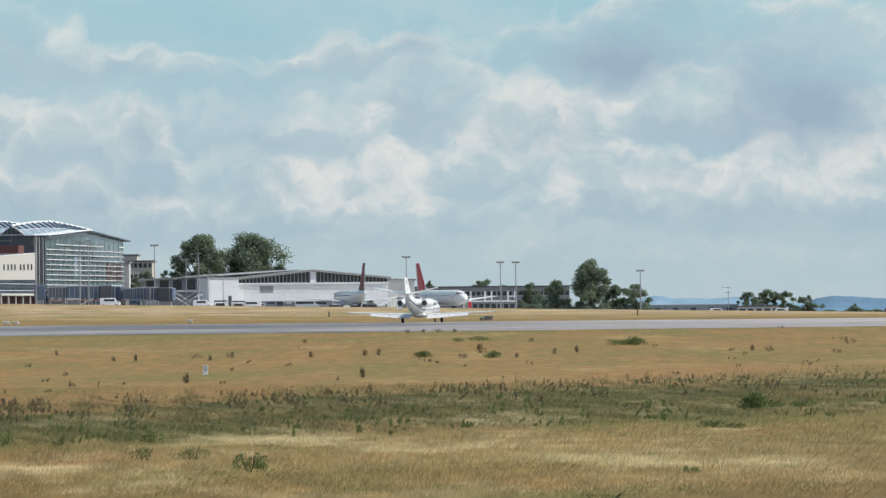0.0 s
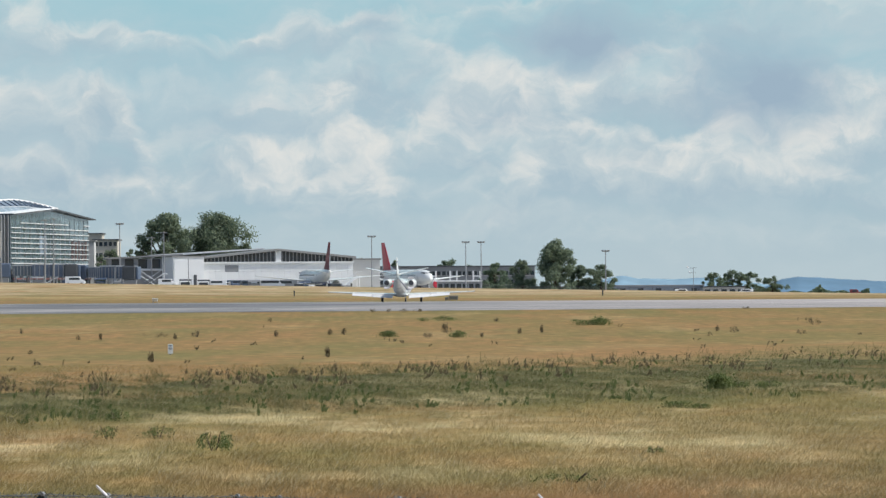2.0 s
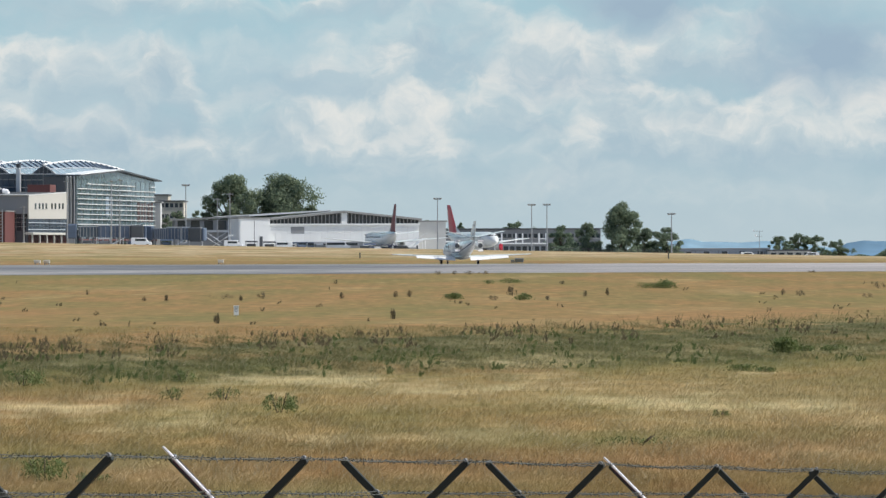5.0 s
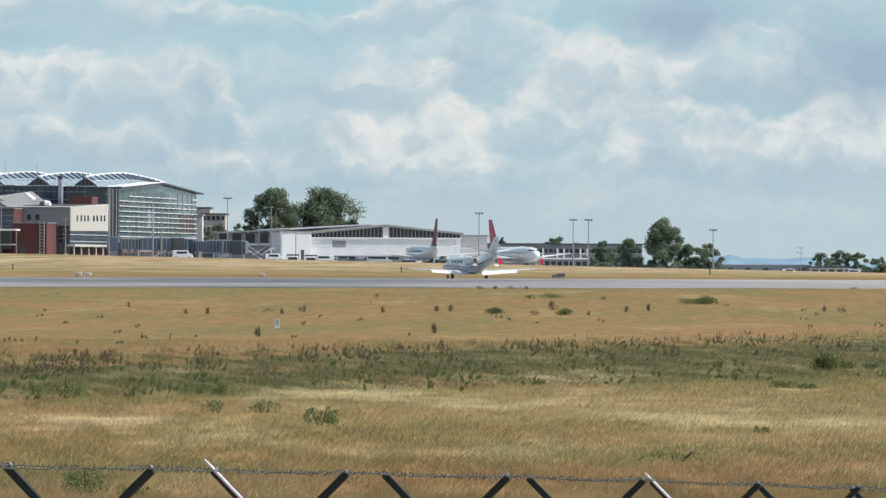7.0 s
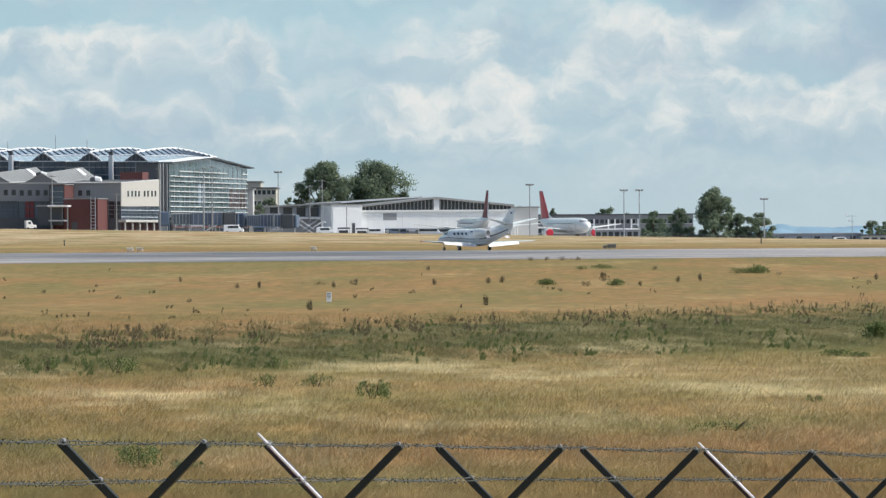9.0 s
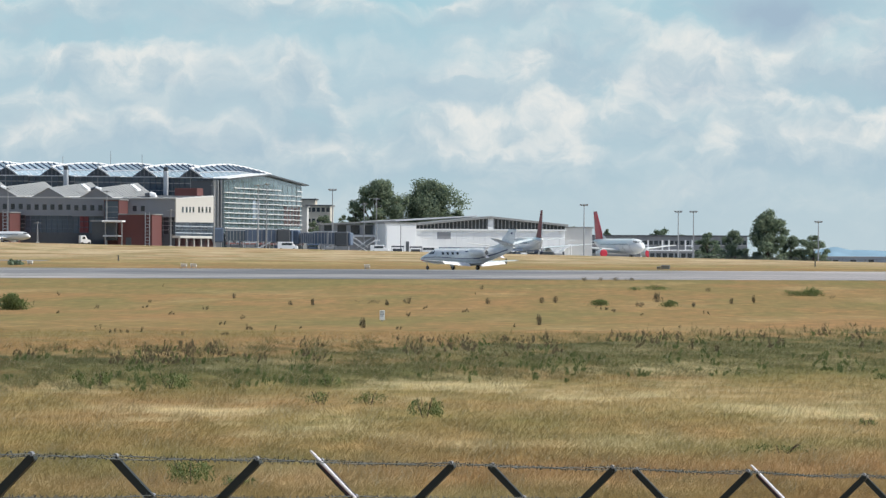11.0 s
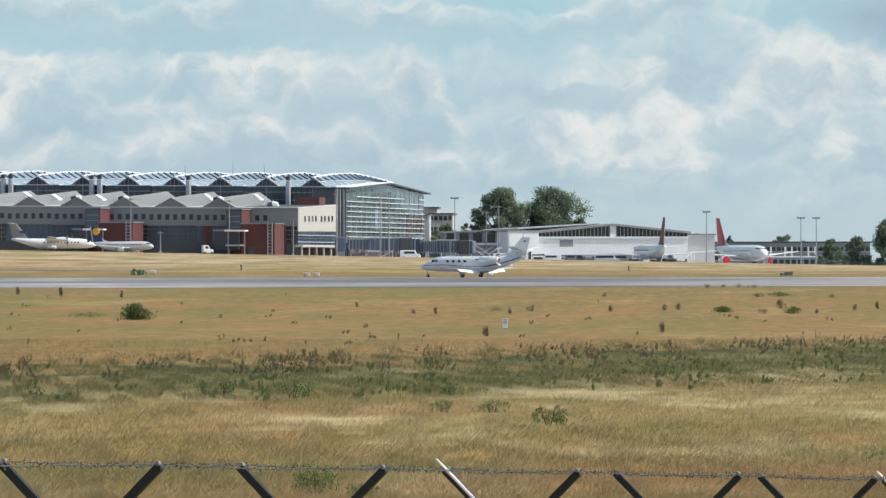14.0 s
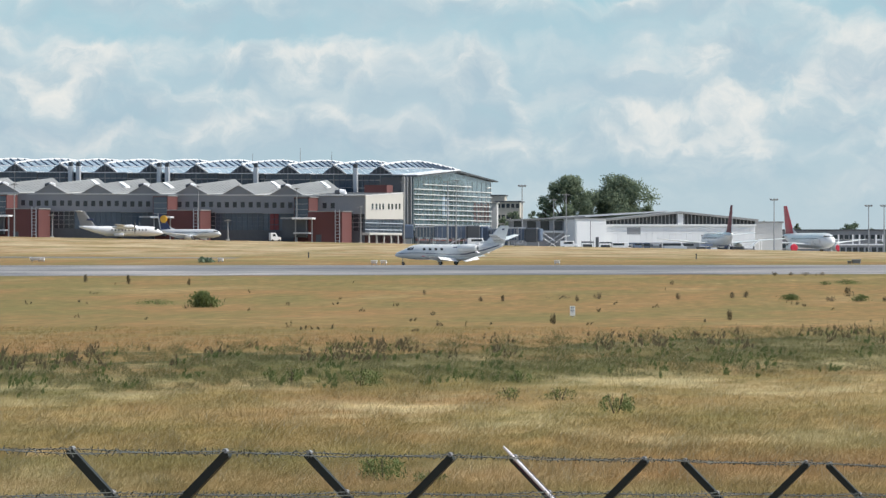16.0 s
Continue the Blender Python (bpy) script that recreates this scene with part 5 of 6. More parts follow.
def turboprop(m):
    """A high-winged twin turboprop with a T-tail."""
    ob = empty("turboprop", m, "white high-winged turboprop with a T-tail on the apron", "aircraft")
    st = [(10.6, 1.55, 0.08, 0.08), (10.2, 1.6, 0.35, 0.35), (9.2, 1.8, 0.8, 0.8), (8.0, 2.0, 1.1, 1.15), (6.5, 2.05, 1.2, 1.25), (-3.5, 2.05, 1.2, 1.25), (-6.5, 2.5, 0.85, 0.85), (-9.2, 3.0, 0.4, 0.45), (-10.6, 3.2, 0.15, 0.2)]
    part("fuselage", body_of(st, 20), WHITE, ob, smooth=True)
    for s in (-1, 1):
        part("wing", foil((1.8, s * 0.3, 3.4, 2.5), (1.2, s * 10.4, 3.7, 1.3)), WHITE, ob)
        bm = loft([[(x, s * 3.3 + a * math.sin(6.2832 * q / 14), 3.05 + a * math.cos(6.2832 * q / 14)) for q in range(14)] for x, a in ((4.0, 0.2), (3.7, 0.45), (2.6, 0.55), (0.0, 0.5), (-1.6, 0.2))])
        n = part("nacelle", bm, WHITE, ob, smooth=True)
        for q in range(6):
            bm = bmesh.new()
            tube(bm, [(3.95, 0, 0.2), (3.95, 0.1, 1.0), (3.95, 0, 1.8)], [0.08, 0.14, 0.06], 5)
            part("propeller_blade", bm, DARK, n, m=pose(0, s * 3.3, 3.05, 60 * q + 12))
        part("tailplane", foil((-9.6, s * 0.1, 7.0, 1.6), (-10.2, s * 3.4, 7.1, 0.9)), WHITE, ob)
        part("wheel", wheel_of(-0.4, s * 1.7, 0.42, 0.3), RUBBER, ob)
        part("cockpit_pane", boxes((8.4, 9.1, s * 0.62 - 0.2, s * 0.62 + 0.25, 2.35, 2.8), bevel=0.06), GLASS_DARK, ob)
        part("gear_fairing", boxes((-1.6, 0.9, s * 1.1 - 0.35, s * 1.1 + 0.35, 0.75, 1.5), bevel=0.2), WHITE, ob)
    part("fin", fin_of((-6.2, 3.0, 4.0), (-9.3, 7.1, 2.0), 0.09), WALL_GREY, ob, "pale grey fin")
    part("nose_wheel", wheel_of(8.0, 0, 0.33, 0.3), RUBBER, ob)
    part("emblem", boxes((-8.6, -7.0, -0.24, 0.24, 4.7, 5.2), bevel=0.05), NAVY, ob)
    first = None
    for q in range(11):
        mm = pose(6.4 - q * 0.85, -1.19, 2.35)
        if first is None:
            first = part("window", boxes((-0.15, 0.15, -0.04, 0.05, -0.2, 0.2), bevel=0.04), GLASS_DARK, ob, m=mm)
        else:
            share(first, mm)
    return ob


turboprop(parked(-1181, 1246, -92))


# ---------------------------------------------------------------- the business jet
def business_jet():
    """Local +x is forward; the origin lies on the runway midway between the main wheels."""
    ob = empty("business_jet", pose(0, 578, 2.2, 0, 0, 90), "white twin-engined business jet with a dark blue stripe", "aircraft")
    st = [(7.85, 1.34, 0.05, 0.05), (7.7, 1.35, 0.20, 0.19), (7.2, 1.40, 0.44, 0.40), (6.4, 1.50, 0.64, 0.60), (5.7, 1.60, 0.78, 0.80), (5.0, 1.70, 0.86, 0.96), (4.2, 1.72, 0.90, 1.0),
          (-1.5, 1.72, 0.90, 1.0), (-3.0, 1.80, 0.86, 0.94), (-4.6, 2.02, 0.70, 0.78), (-6.2, 2.34, 0.46, 0.55), (-7.4, 2.58, 0.26, 0.34), (-8.0, 2.68, 0.10, 0.16)]
    body = part("fuselage", body_of(st, 28), JET, ob, smooth=True)
    # keel fairing under the wing
    part("belly_fairing", body_of([(2.4, 0.82, 0.2, 0.1), (1.6, 0.82, 0.75, 0.24), (-1.4, 0.82, 0.85, 0.28), (-2.8, 0.92, 0.6, 0.2), (-3.6, 1.1, 0.15, 0.08)], 16), JET, ob, smooth=True)

    def hull(x):
        for (a, *p), (b, *q) in zip(st, st[1:]):
            if b <= x <= a:
                t = (a - x) / (a - b)
                return [i + (j - i) * t for i, j in zip(p, q)]
        return st[-1][1:]

    def band(zs, th, out, x_from, x_to, n=40):
        """A painted band that follows the hull at a height given along x."""
        for s in (-1, 1):
            bm = bmesh.new()
            rows = []
            for i in range(n + 1):
                x = x_from + (x_to - x_from) * i / n
                cz, ry, rz = hull(x)
                z = lerp(-x, [(-a, b) for a, b in zs])
                row = []
                for zz in (z - th(x) / 2, z + th(x) / 2):
                    c = max(-1, min(1, (zz - cz) / rz))
                    row.append(bm.verts.new((x, s * (ry * math.sqrt(max(0.0, 1 - c * c)) + out), zz)))
                rows.append(row)
            for a, b in zip(rows, rows[1:]):
                bm.faces.new((a[0], b[0], b[1], a[1]))
            part("stripe", bm, NAVY, body, "dark blue cheat line")

    band([(7.4, 1.45), (6.5, 1.55), (4.0, 1.62), (0, 1.42), (-3, 1.45), (-5.5, 2.0), (-7.6, 2.62)], lambda x: 0.07 if x > -2 else 0.13, 0.012, 7.2, -7.5)
    # cabin windows and cockpit panes
    first = None
    for s in (-1, 1):
        for q in range(4):
            x = 3.1 - q * 0.86
            mm = pose(x, s * 0.885, 2.03, s * -20)
            if first is None:
                first = part("cabin_window", boxes((-0.19, 0.19, -0.03, 0.03, -0.23, 0.23), bevel=0.03), GLASS_DARK, body, m=mm)
            else:
                share(first, mm)
        for x0, x1, z0, z1, o in ((5.75, 5.25, 1.98, 2.32, 0.0), (5.2, 4.75, 2.0, 2.42, 0.0)):
            bm = bmesh.new()
            rr = []
            for x in (x0, x1):
                cz, ry, rz = hull(x)
                row = []
                for i in range(5):
                    zz = z0 + (min(z1, cz + rz * 0.93) - z0) * i / 4
                    c = (zz - cz) / rz
                    row.append(bm.verts.new((x, s * (ry * math.sqrt(max(0.0, 1 - c * c)) + 0.012), zz)))
                rr.append(row)
            for i in range(4):
                bm.faces.new((rr[0][i], rr[1][i], rr[1][i + 1], rr[0][i + 1]))
            part("cockpit_pane", bm, GLASS_DARK, body)
    # lettering on the hull stays as plain bars
    for s in (-1, 1):
        part("registration_bar", boxes((-3.4, -1.6, s * 1.76 - 0.02, s * 1.76 + 0.02, 2.26, 2.40)), NAVY, ob)
    # wings, flaps let down, and the tail
    for s in (-1, 1):
        w = part("wing", foil((1.55, s * 0.7, 0.86, 3.0), (-0.35, s * 8.58, 1.20, 1.05), 0.12), JET, ob)
        for y0, y1, c0, c1 in ((0.95, 3.4, 0.74, 0.66), (3.45, 5.7, 0.62, 0.52)):
            def te(y):
                f = (y - 0.7) / 7.88
                return (1.55 - 1.9 * f) - (3.0 - 1.95 * f) + 0.12, 0.86 + 0.34 * f
            (xa, za), (xb, zb) = te(y0), te(y1)
            a = radians(36)
            rings = []
            for x, y, z, c in ((xa, y0, za, c0), (xb, y1, zb, c1)):
                ex, ez = -math.cos(a) * c, -math.sin(a) * c
                rings.append([(x, s * y, z + 0.05), (x + ex, s * y, z + ez + 0.02), (x + ex, s * y, z + ez), (x - 0.02, s * y, z - 0.08)])
            part("flap", loft(rings), WHITE, w, "white landing flap let down")
        part("navigation_light", boxes((-0.95, -0.5, s * 8.6 - 0.05, s * 8.6 + 0.06, 1.15, 1.22), bevel=0.02), RED if s > 0 else GLASS_PALE, w)
        t = part("tailplane", foil((-6.55, s * 0.10, 3.22, 1.75), (-7.65, s * 3.6, 3.95, 0.95), 0.14), JET, ob)
        e = [(-2.2, 0.40), (-2.25, 0.46), (-2.7, 0.53), (-3.6, 0.54), (-4.5, 0.44), (-4.95, 0.33)]
        bm = loft([[(x, s * 1.42 + a * math.sin(6.2832 * q / 20), 2.22 + a * math.cos(6.2832 * q / 20)) for q in range(20)] for x, a in e])
        en = part("engine", bm, JET, ob, smooth=True)
        bm = bmesh.new()
        tube(bm, [(-4.94, s * 1.42, 2.22), (-4.97, s * 1.42, 2.22)], [0.29, 0.29], 18)
        part("exhaust", bm, DARK, en)
        bm = bmesh.new()
        tube(bm, [(-2.17, s * 1.42, 2.22), (-2.21, s * 1.42, 2.22)], [0.34, 0.34], 18)
        part("intake", bm, DARK, en)
        # thrust reverser doors stand open
        for up in (-1, 1):
            bm = loft([[(-4.75, s * 1.42 + 0.34 * math.cos(q), 2.22 + up * (0.40 + 0.07 * math.sin(q) + o)) for q in np.linspace(0, math.pi, 7)] +
                       [(-4.75, s * 1.42 + 0.30 * math.cos(q), 2.22 + up * (0.36 + 0.07 * math.sin(q) + o)) for q in np.linspace(math.pi, 0, 7)] for o in (0.0, 0.0)][:1] +
                      [[(-5.15, s * 1.42 + 0.34 * math.cos(q), 2.22 + up * (0.62 + 0.07 * math.sin(q))) for q in np.linspace(0, math.pi, 7)] +
                       [(-5.15, s * 1.42 + 0.30 * math.cos(q), 2.22 + up * (0.58 + 0.07 * math.sin(q))) for q in np.linspace(math.pi, 0, 7)]])
            part("reverser_door", bm, METAL_GLINT, en, "bare metal thrust reverser door")
        part("pylon", boxes((-4.3, -2.7, s * 1.1 - 0.35, s * 1.1 + 0.25, 2.14, 2.30), bevel=0.03), JET, ob)
        # main gear
        g = empty_part("main_gear", ob)
        bm = bmesh.new()
        tube(bm, [(0.0, s * 2.28, 0.28), (0.12, s * 2.2, 0.95)], [0.07, 0.09], 8)
        part("strut", bm, STEEL, g)
        part("gear_door", boxes((-0.32, 0.34, s * 2.52 - 0.02, s * 2.52 + 0.02, 0.42, 0.92), bevel=0.01), JET, g)
        part("tyre", wheel_of(0, s * 2.28, 0.29, 0.24), RUBBER, g)
        part("rim", wheel_of(0, s * 2.28, 0.155, 0.26), STEEL, g, m=pose(0, 0, 0.135))
    part("fin", fin_of((-4.9, 2.55, 3.2), (-7.55, 5.15, 1.25), 0.085), JET, ob)
    part("dorsal_fin", fin_of((-3.0, 2.60, 2.6), (-5.3, 3.15, 0.9), 0.05), JET, ob)
    part("fin_emblem", boxes((-8.15, -7.85, -0.075, 0.075, 4.55, 4.75)), NAVY, ob)
    part("tail_stinger", boxes((-8.25, -7.6, -0.09, 0.09, 3.25, 3.5), bevel=0.04), JET, ob)
    g = empty_part("nose_gear", ob)
    bm = bmesh.new()
    tube(bm, [(6.65, 0, 0.22), (6.75, 0, 1.1)], [0.05, 0.06], 8)
    part("strut", bm, STEEL, g)
    part("tyre", wheel_of(6.65, 0, 0.22, 0.18), RUBBER, g)
    part("rim", wheel_of(6.65, 0, 0.11, 0.2), STEEL, g, m=pose(0, 0, 0.11))
    return ob


def empty_part(name, parent):
    o = new(name)
    o.parent = parent
    return o


jet = business_jet()

# seconds, right, depth, degrees to the left of straight away
TAXI = [(0, 0.45, 578, -13), (1.5, 1.8, 590, -7), (3, 2.5, 601, 2), (4, 2.2, 607, 7), (5.2, 1.0, 614, 14), (6.5, -1.4, 621, 21.5), (7, -2.6, 624, 24), (8, -5.4, 629, 30), (9, -8.4, 634, 36), (10, -12.3, 639, 42.5),
        (11.2, -17.4, 644, 49.5), (12.3, -22.7, 648, 55), (13, -26.3, 650, 58), (14.5, -34.7, 655, 63), (16, -43.9, 659, 67)]


# ---------------------------------------------------------------- small things on the field
def deep(v):
    """The depth at which the open ground lies v under the horizon, on the camera's side of the runway."""
    a, b = 40.0, NEAR
    for _ in range(40):
        c = (a + b) / 2
        if (EYE_Z - level(0, c)) * LENS / c > v:
            a = c
        else:
            b = c
    return a


def meadow_sign(u, v):
    d = deep(v)
    x = u * d / LENS
    ob = empty("notice_board", Matrix.Translation((x, d, level(x, d))), "small white notice board on a post in the meadow", "sign")
    h = 0.68
    part("post", boxes((-0.02, 0.02, -0.02, 0.02, -0.2, h)), STEEL, ob)
    b = part("board", boxes((-0.15, 0.15, -0.035, -0.02, 0.12, h), bevel=0.006), WHITE, ob)
    for k, w in enumerate((0.11, 0.09, 0.12, 0.08)):
        z = h - 0.075 - k * 0.085
        part("text_bar", boxes((-w, w, -0.04, -0.034, z - 0.016, z + 0.016)), BRIDGE_BLUE, b)
    return ob


meadow_sign(-377, 121)


def edge_box(u, v, d, w, h, material, label, legs=True):
    x = u * d / LENS
    g = level(x, d)
    ob = empty("runway_marker", Matrix.Translation((x, d, g)), label, "runway marker")
    part("housing", boxes((-w / 2, w / 2, -0.5, 0.5, 0.18, 0.18 + h), bevel=0.05), material, ob)
    part("visor", boxes((-w / 2 - 0.05, w / 2 + 0.05, -0.7, -0.45, 0.18 + h * 0.75, 0.22 + h), bevel=0.02), material, ob)
    for s in (-1, 1):
        part("leg", boxes((s * w * 0.35 - 0.05, s * w * 0.35 + 0.05, -0.3, 0.3, -0.2, 0.18)), STEEL, ob)
    return ob


for u, d, w in ((-729, 700, 0.8), (-712, 700, 0.8), (-404, 700, 0.75), (-1335, 745, 1.5), (-1003, 740, 0.75), (-1322, 745, 0.5)):
    edge_box(u, 0, d, w, 0.38, WHITE, "low white approach light unit beside the runway")
edge_box(124, 0, 702, 1.2, 0.5, WALL_GREY, "grey distance marker box beside the runway")
edge_box(112, 0, 702, 0.5, 0.3, WALL_GREY, "small grey cable box beside the runway")
for u, d in ((-846, 820), (-158, 830), (388, 840), (1010, 850)):
    x = u * d / LENS
    ob = empty("marker_post", Matrix.Translation((x, d, level(x, d))), "short dark marker post in the straw", "post")
    part("stem", boxes((-0.09, 0.09, -0.09, 0.09, -0.2, 0.75), bevel=0.02), DARK, ob)
    part("cap", boxes((-0.14, 0.14, -0.14, 0.14, 0.75, 0.9), bevel=0.03), DARK, ob)


def vehicle(u, d, length, high, material, label, rz=0.0, name="van"):
    x = u * d / LENS
    ob = empty(name, pose(x, d, stand(x, d), 0, 0, rz), label, "vehicle")
    w = 0.95
    bm = bmesh.new()
    prism(bm, [(-length / 2, 0.4), (length / 2, 0.4), (length / 2, high * 0.52), (length / 2 - 0.8, high * 0.58), (length / 2 - 1.3, high), (-length / 2, high)], -w, w)
    bmesh.ops.bevel(bm, geom=list(bm.edges), offset=0.07, segments=1, affect="EDGES")
    b = part("body", bm, material, ob)
    for s in (-1, 1):
        part("side_window", boxes((-length * 0.3, length / 2 - 1.35, s * w - 0.02, s * w + 0.02, high * 0.62, high * 0.88), bevel=0.02), GLASS_DARK, b)
        for xx in (-length * 0.32, length * 0.32):
            part("wheel", wheel_of(xx, s * (w - 0.1), 0.36, 0.24), RUBBER, ob)
    part("windscreen", boxes((length / 2 - 1.15, length / 2 - 0.95, -w + 0.1, w - 0.1, high * 0.62, high * 0.9)), GLASS_DARK, b)
    return ob


for u, d, ln, hi, mt, lb, rz in ((-382, 1262, 4.6, 2.0, WHITE, "white van parked by the bridges", 0), (-296, 1268, 5.2, 2.0, WHITE, "white van parked before the hangar", 180), (-278, 1270, 4.4, 1.5, WHITE, "white car parked before the hangar", 0),
                                 (-205, 1270, 8.5, 2.3, FRAME, "pale apron bus before the hangar", 0), (-178, 1275, 7.5, 2.4, STEEL, "grey apron bus before the hangar", 180), (-245, 1275, 10, 2.2, BRIDGE_BLUE, "dark blue apron bus before the hangar", 0),
                                 (-906, 1245, 2.6, 2.3, WHITE, "white apron tug beside the pier", 20), (-80, 1290, 4.0, 1.6, DARK, "dark fuel truck behind the airliner", 0), (-96, 1292, 3.6, 1.7, NAVY, "dark blue service van behind the airliner", 0),
                                 (530, 1330, 4.2, 1.4, WHITE, "white car at the airfield's edge", 0), (640, 1400, 4.5, 1.6, WHITE, "white car at the airfield's edge", 180), (-545, 1258, 5.0, 2.2, WHITE, "white catering van under the bridges", 0), (836, 1500, 3.4, 1.9, RED_DULL, "red truck at the airfield's edge", 0)):
    vehicle(u, d, ln, hi, mt, lb, rz)


def baggage_cart(u, d, rz, material, covered):
    x = u * d / LENS
    ob = empty("baggage_cart", pose(x, d, stand(x, d), 0, 0, rz), "dark baggage cart parked on the apron" if not covered else "covered baggage cart parked on the apron", "cart", "carts of the apron")
    part("deck", boxes((-1.5, 1.5, -0.75, 0.75, 0.42, 0.56), bevel=0.03), STEEL, ob)
    for xx in (-1.45, 1.45):
        part("end_frame", boxes((xx - 0.05, xx + 0.05, -0.75, 0.75, 0.56, 1.75)), STEEL, ob)
    if covered:
        bm = bmesh.new()
        prism(bm, [(-0.8, 1.6), (0.8, 1.6), (0.45, 2.0), (-0.45, 2.0)], -1.55, 1.55, axis="x")
        part("cover", bm, material, ob)
    part("load", boxes((-1.2, 1.1, -0.6, 0.6, 0.56, 1.3), bevel=0.12), material, ob)
    for xx in (-1.0, 1.0):
        for s in (-0.62, 0.62):
            part("wheel", wheel_of(xx, s, 0.22, 0.14), RUBBER, ob)
    part("drawbar", boxes((1.5, 2.3, -0.05, 0.05, 0.35, 0.43)), DARK, ob)


for i, (u, d) in enumerate(((-318, 1266), (-262, 1268), (-228, 1266), (-150, 1268), (-140, 1272), (-66, 1300), (-110, 1282), (-560, 1258), (-610, 1256), (-640, 1257), (-500, 1262), (-470, 1262), (-350, 1264))):
    baggage_cart(u, d, (0, 18, -12, 180)[i % 4], (DARK, BRIDGE_BLUE, WALL_GREY)[i % 3], i % 2 == 0)


def passenger_stairs(u, d, rz):
    x = u * d / LENS
    ob = empty("passenger_stairs", pose(x, d, stand(x, d), 0, 0, rz), "white mobile passenger stairs on the apron", "stairs")
    bm = bmesh.new()
    prism(bm, [(-2.6, 0.5), (-2.2, 0.5), (2.2, 3.6), (3.2, 3.6), (3.2, 3.3), (2.3, 3.3)], -0.9, 0.9)
    part("flight", bm, WHITE, ob)
    for s in (-0.95, 0.95):
        bm = bmesh.new()
        tube(bm, [(-2.5, s, 1.5), (2.2, s, 4.7), (3.2, s, 4.7)], [0.05] * 3, 6)
        part("handrail", bm, FRAME, ob)
        for xx in (-1.8, 2.4):
            part("wheel", wheel_of(xx, s, 0.32, 0.2), RUBBER, ob)
        part("prop", boxes((2.3, 2.45, s - 0.07, s + 0.07, 0.3, 3.4)), WHITE, ob)
    part("chassis", boxes((-2.6, 2.8, -0.85, 0.85, 0.32, 0.55)), STEEL, ob)


for u, d, rz in ((-420, 1270, 180), (-405, 1272, 0), (-60, 1305, 20)):
    passenger_stairs(u, d, rz)


def wind_mast(u, d, top_v):
    x = u * d / LENS
    g = stand(x, d)
    h = at(u, top_v, d).z - g
    ob = empty("wind_mast", Matrix.Translation((x, d, g)), "thin lattice wind mast with instrument arms", "mast")
    bm = bmesh.new()
    tube(bm, [(0, 0, 0), (0, 0, h)], [0.10, 0.06], 6)
    part("pole", bm, STEEL, ob)
    for z, w in ((h - 0.2, 1.6), (h - 1.6, 1.1)):
        part("arm", boxes((-w, w * 0.6, -0.05, 0.05, z - 0.05, z + 0.05)), STEEL, ob)
        part("instrument", boxes((-w - 0.2, -w + 0.2, -0.15, 0.15, z, z + 0.5), bevel=0.05), WHITE, ob)


wind_mast(549, 1400, -30)


def apron_fence(u0, u1, d):
    """A low wire fence on steel posts along the edge of the apron."""
    x0, x1 = u0 * d / LENS, u1 * d / LENS
    n = int((x1 - x0) / 3.0)
    ob = empty("wire_fence", Matrix.Translation((x0, d, 0)), "low dark wire fence along the apron's edge", "fence")
    post = None
    for i in range(n + 1):
        x = (x1 - x0) * i / n
        m = pose(x, 0, level(x0 + x, d))
        if post is None:
            post = part("post", boxes((-0.05, 0.05, -0.05, 0.05, -0.2, 1.7), bevel=0.01), DARK, ob, m=m)
        else:
            share(post, m)
    for z in (0.25, 0.6, 0.95, 1.3, 1.65):
        bm = bmesh.new()
        tube(bm, [((x1 - x0) * i / 20, 0, level(x0 + (x1 - x0) * i / 20, d) + z) for i in range(21)], [0.03] * 21, 4)
        part("wire", bm, DARK, ob)


apron_fence(170, 660, 1360)


# ---------------------------------------------------------------- the fence
FENCE_D = 22.6


def fence_point(k):
    """Foot of post k and the height of its arm tips: the fence runs away to the right and slightly downhill."""
    y = FENCE_D * (1 + 0.104 * k)
    x = FENCE_D / LENS * (-724 + 316.8 * k + 22.0 * max(0.0, -k))
    return Vector((x, y, 0)), EYE_Z - (367.5 + 5.3 * k) * y / LENS


ALONG = (fence_point(1)[0] - fence_point(0)[0]).normalized()
ACROSS = Vector((ALONG.y, -ALONG.x, 0))      # towards the meadow side on the right
ARM_W, ARM_H = 0.349, 0.335


def arm_bar(bm, a, b, w, h):
    d = (b - a).normalized()
    s = ALONG
    t = d.cross(s).normalized()
    ring = lambda c: [c + s * i * w / 2 + t * j * h / 2 for i, j in ((-1, -1), (1, -1), (1, 1), (-1, 1))]
    loft([ring(a), ring(b)], bm)


